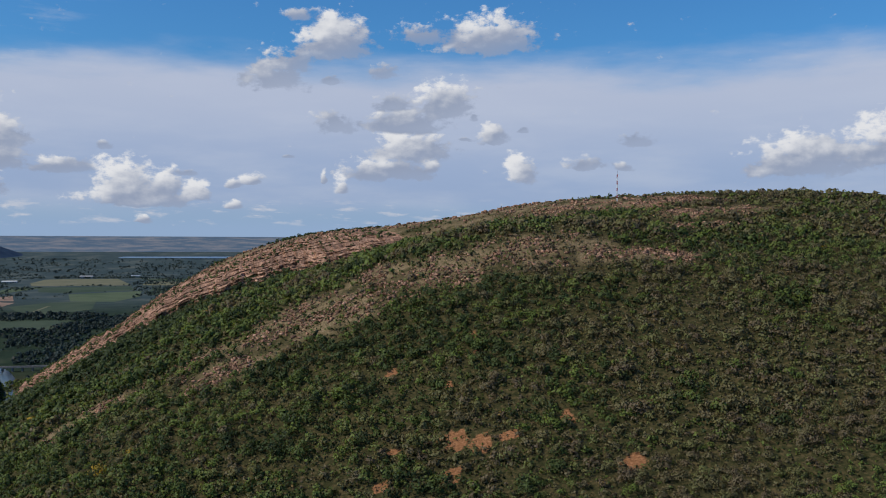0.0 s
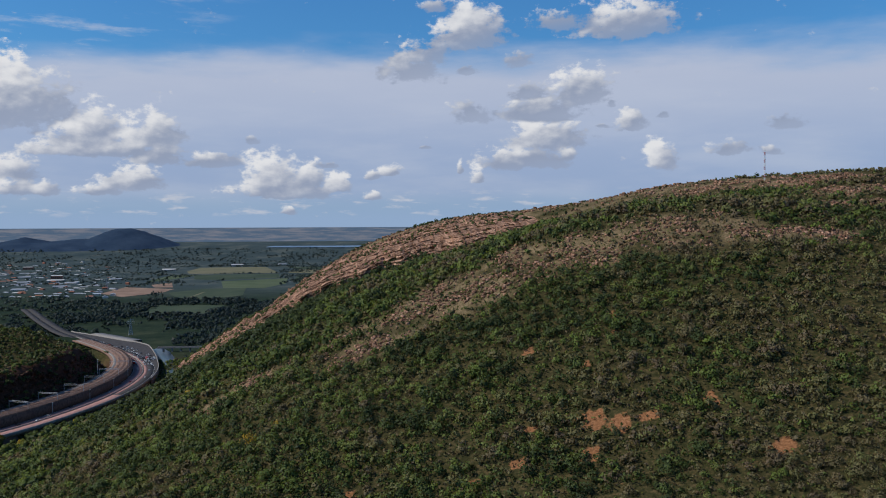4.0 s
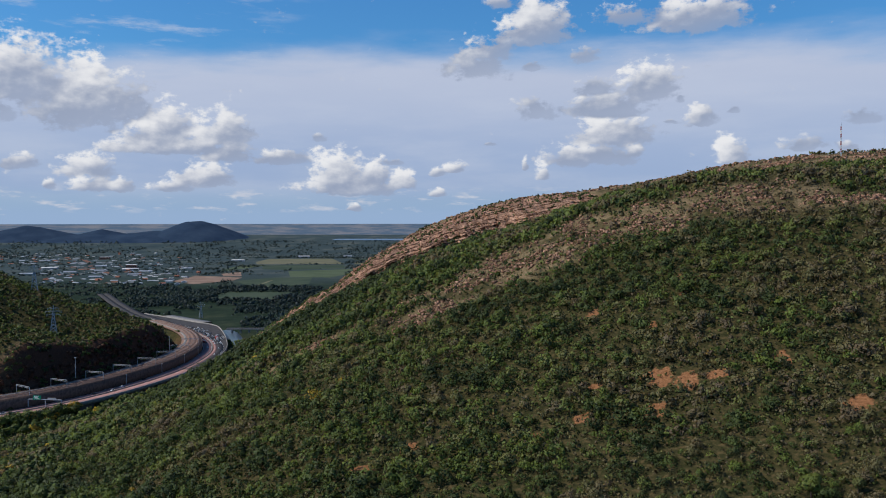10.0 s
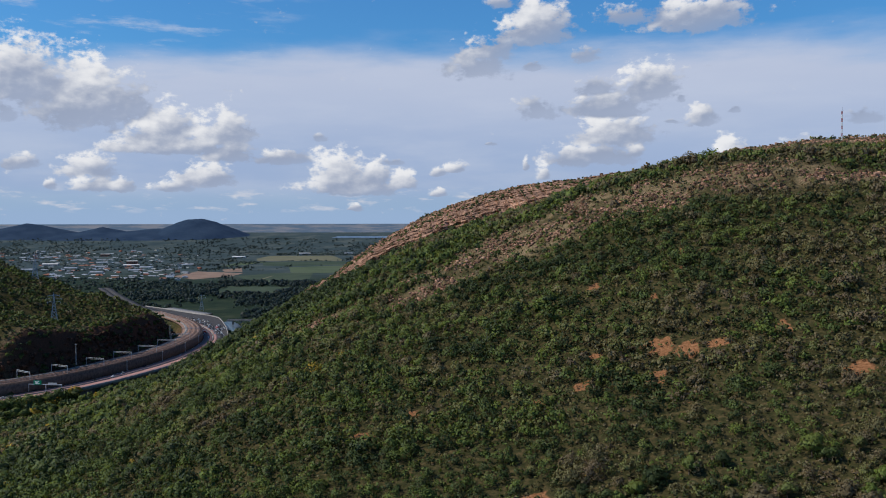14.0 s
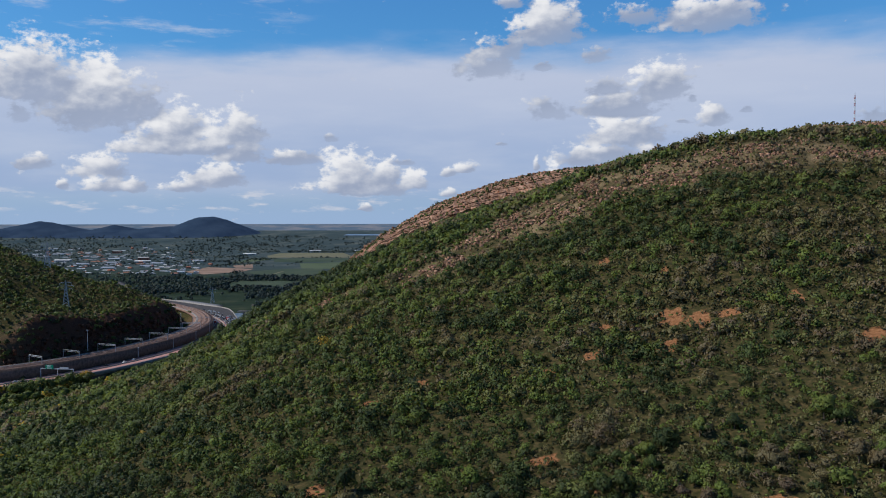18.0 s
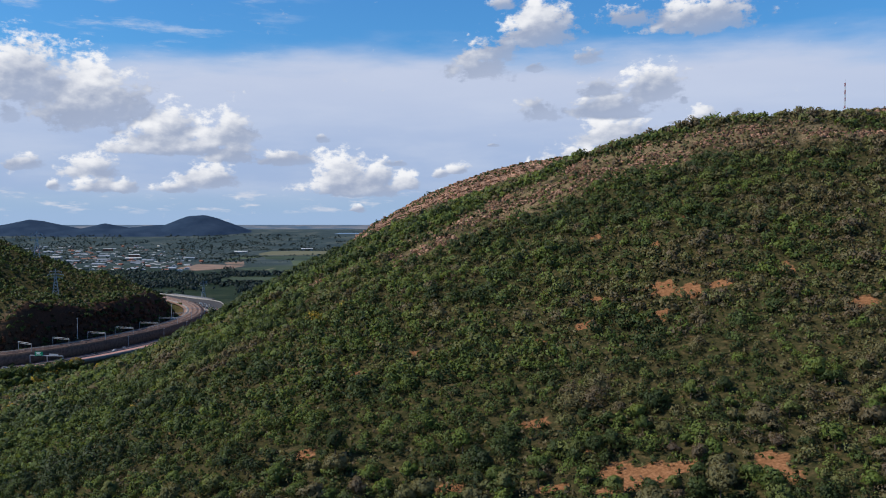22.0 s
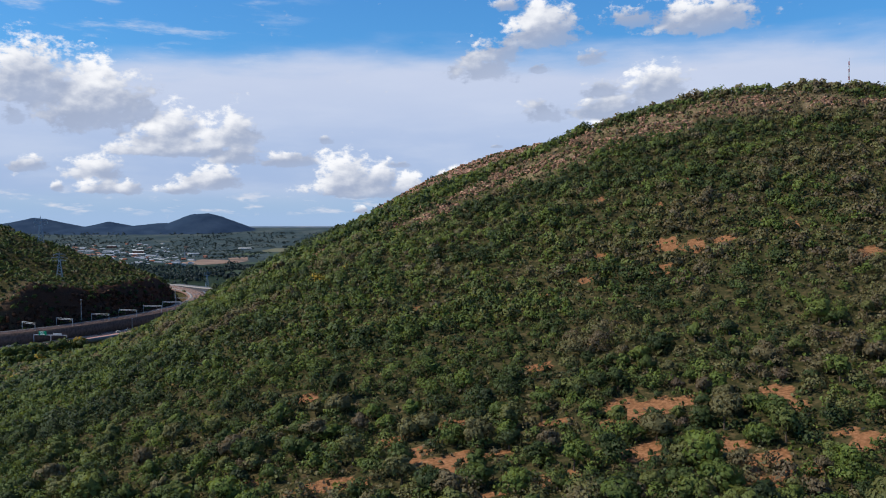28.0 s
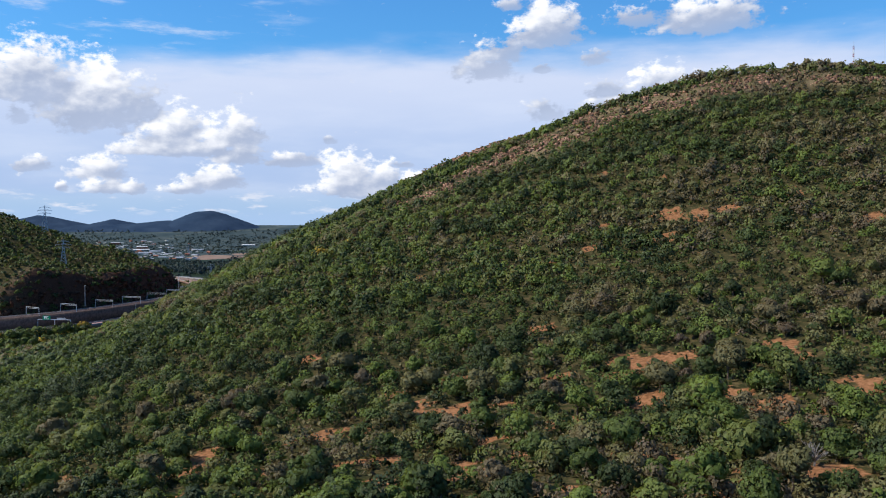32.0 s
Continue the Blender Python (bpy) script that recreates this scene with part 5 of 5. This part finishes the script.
def cliff(x0, x1, low, high, k, name, label):
    """Bedded cliff along the scarp: buttresses and clefts, beds of uneven height, each broken by upright joints."""
    nu, nv = int((x1 - x0) / 0.8), 130
    u = np.linspace(x0, x1, nu)
    yl = scarp_line(u)
    lows = low + 46 * (fbm(u / 26, u * 0, k + 10) - 0.5)
    highs = high + 14 * (fbm(u / 18, u * 0, k + 12) - 0.5)
    foot, top = ground(u, yl + lows), ground(u, yl + highs)
    beds = np.sort(np.concatenate([[0.0], rng.uniform(0.02, 0.98, 15), [1.0]]))
    co = np.zeros((nv, nu, 3))
    tint = np.zeros((nv, nu))
    edge = np.minimum(smooth(u, x0, x0 + 25), 1 - smooth(u, x1 - 25, x1))
    for j in range(nv):
        f = j / (nv - 1)
        wavy = np.clip(f + 0.07 * (fbm(u / 40, u * 0, k) - 0.5) * 2, 0, 1)
        i = np.clip(np.searchsorted(beds, wavy, "right") - 1, 0, len(beds) - 2)
        lo, hi = beds[i], beds[i + 1]
        g = (wavy - lo) / np.maximum(hi - lo, 1e-6)
        back = lo + (hi - lo) * (0.75 * g + 0.25 * smooth(g, 0.6, 1.0))
        back = 0.3 * back + 0.7 * back ** 2.4
        lean = u + 4 * f
        joint = np.floor(u / (2.0 + 2.6 * hash2(i, i * 0, k + 1)) + 7 * hash2(i, i * 0, k + 2))
        tower = np.floor(lean / 8.5 + 0.9 * fbm(u / 30, u * 0 + f, k + 14))
        cleft = np.abs((lean / 8.5 + 0.9 * fbm(u / 30, u * 0 + f, k + 14)) % 1 - 0.5) > 0.42
        out = 3.0 * (hash2(joint, i, k + 3) - 0.4) + 11.0 * (hash2(tower, tower * 0, k + 4) - 0.45) - 7.0 * cleft * (hash2(tower, tower * 0 + 1, k + 5) > 0.3)
        out = out - 2.4 * smooth(0.24 - g, 0.0, 0.12) * (hash2(i, np.floor(u / 9), k + 16) > 0.35)
        out = out - 3.0 * (hash2(np.floor(u / 4.0), np.floor(f * 8 + u * 0), k + 8) > 0.88) + 7 * (fbm(u / 24, u * 0 + f * 2, k + 6) - 0.5)
        d = lows + (highs - lows) * back - (out + 1.5) * edge * min(1, 6 * f, 5 * (1 - f) + 0.2)
        z = foot + (top - foot) * f + (1.2 if 0 < j < nv - 1 else -2.5) * edge - 1.6 * (1 - edge)
        co[j] = np.stack([u - 0.3 * out, yl + d, z], -1)
        tint[j] = hash2(joint, i, k + 5)
    idx = np.arange(nu * nv).reshape(nv, nu)
    q = np.stack([idx[:-1, :-1], idx[:-1, 1:], idx[1:, 1:], idx[1:, :-1]], -1).reshape(-1)
    me = mesh_from(name, co.reshape(-1, 3), q, 4, M_ROCK)
    put_attr(me, "tint", tint.ravel())
    tagged(new(name, me), label, "cliff")
    return co


def ledge_bushes(faces):
    """Dark bushes rooted on the cliff's ledges."""
    rows = []
    for co in faces:
        n = len(co)
        j = np.where(rng.random(520) < 0.6, rng.integers(int(0.66 * n), n - 3, 520), rng.integers(3, n - 3, 520))
        rows.append(co[j, rng.integers(5, co.shape[1] - 5, 520)])
    p = np.concatenate(rows)
    r = rng.uniform(0.7, 2.3, len(p))
    leaf_cloud(p - np.array([0, 0, 0.5]) * r[:, None], r, rng.uniform(0.02, 0.35, len(p)), 20, 0.36, "ledge_bushes", "dark bushes rooted on the cliff ledges")


ledge_bushes([cliff(-85, 150, -80, 10, 90, "cliff", "bedded reddish quartzite cliff along the ridge"),
              cliff(-262, -70, -72, 14, 120, "cliff", "broken reddish rock rib falling to the river")])


def rib():
    """The rocky nose where the ridge runs down to the river: towers and clefts on both sides of a falling crest."""
    nu, nv = 240, 90
    s = np.linspace(0, 1, nu)
    cx = np.interp(s, [0, 0.2, 0.42, 0.62, 0.9, 1], [-85, -118, -146, -174, -212, -226])
    cy = np.interp(s, [0, 0.2, 0.42, 0.62, 0.9, 1], [893, 906, 930, 950, 986, 1000])
    cz = np.interp(s, [0, 0.2, 0.42, 0.62, 0.9, 1], [46, 35, 18, 0, -27, -44]) + 5 * (fbm(s * 16, s * 0, 141) - 0.5)
    fy, by = cy - 60 - 16 * (fbm(s * 9, s * 0, 143) - 0.5), cy + 34
    fz, bz = np.minimum(ground(cx + 6, fy), cz) - 2, np.minimum(ground(cx, by), cz) - 3
    end = np.minimum(smooth(s, 0, 0.1), 1 - smooth(s, 0.93, 1.0))
    co, tint = np.zeros((nv, nu, 3)), np.zeros((nv, nu))
    for j in range(nv):
        f = j / (nv - 1)
        bed = np.floor(f * 22 + 1.6 * fbm(s * 8, s * 0, 145))
        joint = np.floor(s * 62 + 5 * hash2(bed, bed * 0, 147))
        tower = np.floor(s * 21 + 0.8 * fbm(s * 6, s * 0 + 3 * f, 149))
        out = end * (3.2 * (hash2(joint, bed, 151) - 0.45) + 13 * (hash2(tower, tower * 0, 153) - 0.5) + 8 * (fbm(s * 11, s * 0 + 4 * f, 155) - 0.5))
        if f < 0.7:
            g = f / 0.7
            back = 0.35 * g + 0.65 * g ** 2
            y, z = fy + (cy - fy) * back - out * min(1, 5 * f, 4 * (1 - g) + 0.25), fz + (cz - fz) * g
        else:
            g = (f - 0.7) / 0.3
            y, z = cy + (by - cy) * g + 0.3 * out, cz + (bz - cz) * g ** 1.3
        co[j] = np.stack([cx + 6 * (1 - min(f / 0.7, 1)) - 0.35 * out, y, z - 2.5 * (1 - end)], -1)
        tint[j] = hash2(joint, bed, 157)
    idx = np.arange(nu * nv).reshape(nv, nu)
    q = np.stack([idx[:-1, :-1], idx[:-1, 1:], idx[1:, 1:], idx[1:, :-1]], -1).reshape(-1)
    me = mesh_from("rock_rib", co.reshape(-1, 3), q, 4, M_ROCK)
    put_attr(me, "tint", tint.ravel())
    tagged(new("rock_rib", me), "reddish rocky nose of the ridge above the river", "cliff")
    return co


nose = rib()
ledge_bushes([nose, nose, nose])


def cliff_blocks(n):
    """Loose and jutting blocks on the cliff's ledges."""
    x = rng.uniform(-225, 120, n)
    d = rng.uniform(-40, 12, n)
    y = scarp_line(x) + d
    s = rng.uniform(0.9, 3.4, n)
    size = s[:, None] * rng.uniform(0.6, 1.3, (n, 3)) * np.array([0.9, 0.9, 1.25])
    blocks(np.stack([x, y - 1.6, ground(x, y) + 0.9], -1), size, rng.normal(-0.35, 0.35, n), "cliff_blocks", "jutting angular blocks on the cliff ledges", 0.1)


cliff_blocks(1500)


def cut_face():
    """Broken rock of the railway cutting."""
    y = rng.uniform(700, 1050, 900)
    d = rng.uniform(2.0, 16.0, 900)
    x = rail_x(y) - 12 - d
    s = rng.uniform(1.2, 4.2, 900)
    size = s[:, None] * rng.uniform(0.6, 1.3, (900, 3)) * np.array([0.8, 1.3, 1.0])
    ob = blocks(np.stack([x, y, ground(x, y) + 0.1 * s], -1), size, rng.normal(0.0, 0.3, 900), "cutting_rock", "reddish broken rock of the railway cutting, its shade in the colour", 0.1)
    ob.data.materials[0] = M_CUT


cut_face()


def bridge():
    """Low bridge over the river behind the bend."""
    e = thing("river_bridge", -265, 1215, -50)
    bm = bmesh.new()
    box(bm, -32, 32, -3, 3, 5.0, 6.0)
    part("deck", bm, M_CONCRETE, e)
    for s in (-3, 2.8):
        bm = bmesh.new()
        box(bm, -32, 32, s, s + 0.2, 6.0, 7.0)
        part("railing", bm, M_CONCRETE, e)
    for x in (-24, -12, 0, 12, 24):
        bm = bmesh.new()
        box(bm, x - 0.8, x + 0.8, -2.5, 2.5, -2.0, 5.0)
        part("pier", bm, M_CONCRETE, e)
    tagged(e, "low concrete bridge over the river among trees", "bridge")


bridge()

# ---------------------------------------------------------------- single trees of the lower slope and the river bank
def crown_mesh(seed, r, quads, lobes, tall, leaf):
    g = np.random.default_rng(seed)
    ang, rad = g.uniform(0, 2 * np.pi, lobes), g.uniform(0.1, 0.72, lobes) * r
    c = np.stack([np.cos(ang) * rad, np.sin(ang) * rad, tall * (0.55 + 0.45 * g.random(lobes)) - 0.5 * rad * 0.5], -1)
    lr = g.uniform(0.3, 0.55, lobes) * r
    pick = g.integers(0, lobes, quads)
    d = g.normal(size=(quads, 3))
    d[:, 2] = d[:, 2] * 0.9 + 0.25
    d /= np.linalg.norm(d, axis=-1, keepdims=True)
    p = c[pick] + d * (lr[pick] * g.uniform(0.7, 1.12, quads))[:, None] * np.array([1, 1, 0.8])
    nrm = d + g.normal(size=d.shape) * 0.28
    nrm /= np.linalg.norm(nrm, axis=-1, keepdims=True)
    t = np.cross(nrm, g.normal(size=d.shape))
    t /= np.linalg.norm(t, axis=-1, keepdims=True)
    b = np.cross(nrm, t)
    s = leaf * r * g.uniform(0.6, 1.4, (quads, 1))
    co = np.stack([p - t * s, p - b * s * 0.7, p + t * s, p + b * s * 0.8], 1).reshape(-1, 3)
    me = mesh_from("crown", co, np.arange(len(co)), 4, M_TREE)
    v = p - np.array([0, 0, tall * 0.55])
    put_round(me, 0.6 * v / np.linalg.norm(v, axis=-1, keepdims=True) + 0.7 * d + 0.12 * nrm)
    return me, c


def tree_leaf():
    m, N, L, b = mat("tree_leaves", 0.6)
    info = N.new("ShaderNodeObjectInfo")
    c = ramp(N, L, info.outputs["Random"], [(0.0, BUSH[0][1]), (0.3, BUSH[1][1]), (0.55, BUSH[2][1]), (0.75, BUSH[3][1]), (0.9, BUSH[4][1]), (1.0, BUSH[5][1])])
    foliage_shader(N, L, b, c, 3.4, 0.45)
    return m


M_TREE = tree_leaf()


def limb(bm, pts, r0, r1, seg=5):
    rings = []
    for i, p in enumerate(pts):
        f = i / (len(pts) - 1)
        r = r0 + (r1 - r0) * f
        rings.append([bm.verts.new((p[0] + r * math.cos(a), p[1] + r * math.sin(a), p[2])) for a in (2 * math.pi * k / seg for k in range(seg))])
    for a, b in zip(rings, rings[1:]):
        for k in range(seg):
            bm.faces.new((a[k], a[(k + 1) % seg], b[(k + 1) % seg], b[k]))


def tree(seed, r, tall, quads, lobes, leaf, label):
    g = random.Random(seed)
    e = thing("tree", 0, 0, -500)
    me, lobe_c = crown_mesh(seed, r, quads, lobes, tall, leaf)
    bm = bmesh.new()
    fork = (g.uniform(-0.2, 0.2), g.uniform(-0.2, 0.2), tall * 0.32)
    limb(bm, [(0, 0, -0.6), (fork[0] * 0.6, fork[1] * 0.6, tall * 0.16), fork], 0.05 * r + 0.06, 0.035 * r + 0.04, 7)
    for c in lobe_c:
        mid = (fork[0] + (c[0] - fork[0]) * 0.5, fork[1] + (c[1] - fork[1]) * 0.5, fork[2] + (c[2] - fork[2]) * 0.62)
        limb(bm, [fork, mid, tuple(c)], 0.03 * r + 0.03, 0.02)
    part("trunk", bm, M_BARK, e)
    ob = new("crown", me)
    ob.parent = e
    return tagged(e, label, "tree", "trees on the lower slope")


KINDS = [tree(i, r, h, q, n, lf, lab) for i, (r, h, q, n, lf, lab) in enumerate((
    (3.2, 4.6, 800, 9, 0.115, "rounded green bushveld tree on the lower slope"), (2.6, 3.8, 640, 8, 0.125, "small rounded bushveld tree on red earth"),
    (3.8, 4.4, 900, 12, 0.105, "wide flat-topped thorn tree on the slope"), (2.9, 5.2, 740, 9, 0.115, "upright leafy bushveld tree among bushes"),
    (2.1, 3.0, 520, 7, 0.13, "low dense bushveld tree beside bare earth"), (3.5, 3.4, 800, 12, 0.105, "spreading low thorn tree on the slope")))]
tr_rng = random.Random(23)
placed, tries = [], 0
while len(placed) < 280 and tries < 20000:
    tries += 1
    y = tr_rng.uniform(108, 262)
    x = tr_rng.uniform(-0.54 * y, 0.62 * y)
    if float(soil_at(np.array([x]), np.array([y]))[0]) > 0.75 and tr_rng.random() < 0.8:
        continue
    if any((x - a) ** 2 + (y - b) ** 2 < 13 for a, b in placed):
        continue
    placed.append((x, y))
    k = tr_rng.choice((0, 0, 1, 1, 2, 3, 4, 4, 5))
    s = tr_rng.uniform(0.85, 1.4)
    copy_thing(KINDS[k], pose(x, y, gz(x, y), 0, 0, tr_rng.uniform(0, 360)) @ Matrix.Diagonal((s, s, s * tr_rng.uniform(0.9, 1.15), 1)))
for proto in KINDS:
    for o in (*proto.children_recursive, proto):
        bpy.data.objects.remove(o)


def river_bank():
    """Tall dark trees between the road and the stream."""
    y = rng.uniform(540, 830, 420)
    o = rng.uniform(15.5, 52, 420) * (1 - 0.3 * smooth(y, 700, 830))
    px, py = line_at(y, o)
    r = rng.uniform(2.8, 5.2, 420) * (1 - 0.35 * smooth(y, 720, 830))
    t = np.where(rng.random(420) < 0.05, 0.97, rng.uniform(0.05, 0.3, 420))
    leaf_cloud(np.stack([px, py, ground(px, py) + 0.4 * r], -1), r, t, 44, 0.28, "river_bank_trees", "tall dark green trees with yellow blossom along the stream")
    y = rng.uniform(575, 705, 130)
    px, py = line_at(y, rng.uniform(17, 30, 130))
    r = rng.uniform(3.8, 5.6, 130)
    t = np.where(rng.random(130) < 0.10, 0.97, rng.uniform(0.05, 0.35, 130))
    leaf_cloud(np.stack([px, py, np.maximum(ground(px, py), -48) + 0.75 * r], -1), r, t, 90, 0.16, "roadside_trees", "tall dark green trees with yellow blossom beside the road")
    # trees at the foot of the cutting
    y = rng.uniform(640, 1000, 150)
    d = rng.uniform(2, 20, 150)
    px = rail_x(y) - 13 - d
    r = rng.uniform(1.6, 3.8, 150)
    leaf_cloud(np.stack([px, y, ground(px, y) + 0.1 * r], -1), r, rng.uniform(0.02, 0.25, 150), 40, 0.28, "cutting_trees", "dark green trees growing against the railway cutting")
    y = rng.uniform(380, 600, 420)
    x = rng.uniform(-0.56, -0.44, 420) * y
    r = rng.uniform(2.0, 4.2, 420)
    t = np.where(rng.random(420) < 0.03, 0.97, rng.uniform(0.02, 0.28, 420))
    leaf_cloud(np.stack([x, y, ground(x, y) + 0.2 * r], -1), r, t, 40, 0.28, "valley_trees", "dark green trees on the valley floor")


river_bank()


def dead_tree(x, y):
    g = random.Random(3)
    e = thing("dead_tree", x, y, gz(x, y) - 0.3)
    bm = bmesh.new()
    limb(bm, [(0, 0, 0), (0.1, 0, 0.8), (0.1, 0.1, 1.4)], 0.22, 0.16, 6)
    part("trunk", bm, M_DEAD, e)
    for _ in range(34):
        a, reach, up = g.uniform(0, 6.28), g.uniform(1.4, 3.4), g.uniform(0.8, 3.2)
        p0 = (0.1, 0.1, g.uniform(0.9, 1.4))
        p1 = (math.cos(a) * reach * 0.5, math.sin(a) * reach * 0.5, 1.2 + up * 0.6)
        p2 = (math.cos(a + g.uniform(-0.5, 0.5)) * reach, math.sin(a) * reach, 1.2 + up)
        bm = bmesh.new()
        limb(bm, [p0, p1, p2], 0.09, 0.03)
        b2 = g.uniform(-0.8, 0.8)
        limb(bm, [p1, (p1[0] + math.cos(a + b2) * 0.9, p1[1] + math.sin(a + b2) * 0.9, p1[2] + 0.7)], 0.05, 0.02)
        part("branch", bm, M_DEAD, e)
    tagged(e, "bare grey dead tree with tangled pale branches", "tree")


M_DEAD = simple("dead_wood", (0.16, 0.14, 0.12), (0.30, 0.27, 0.24), 2.0, 0.9)
dead_tree(57, 142)
dead_tree(64, 146)
dead_tree(-1, 138)
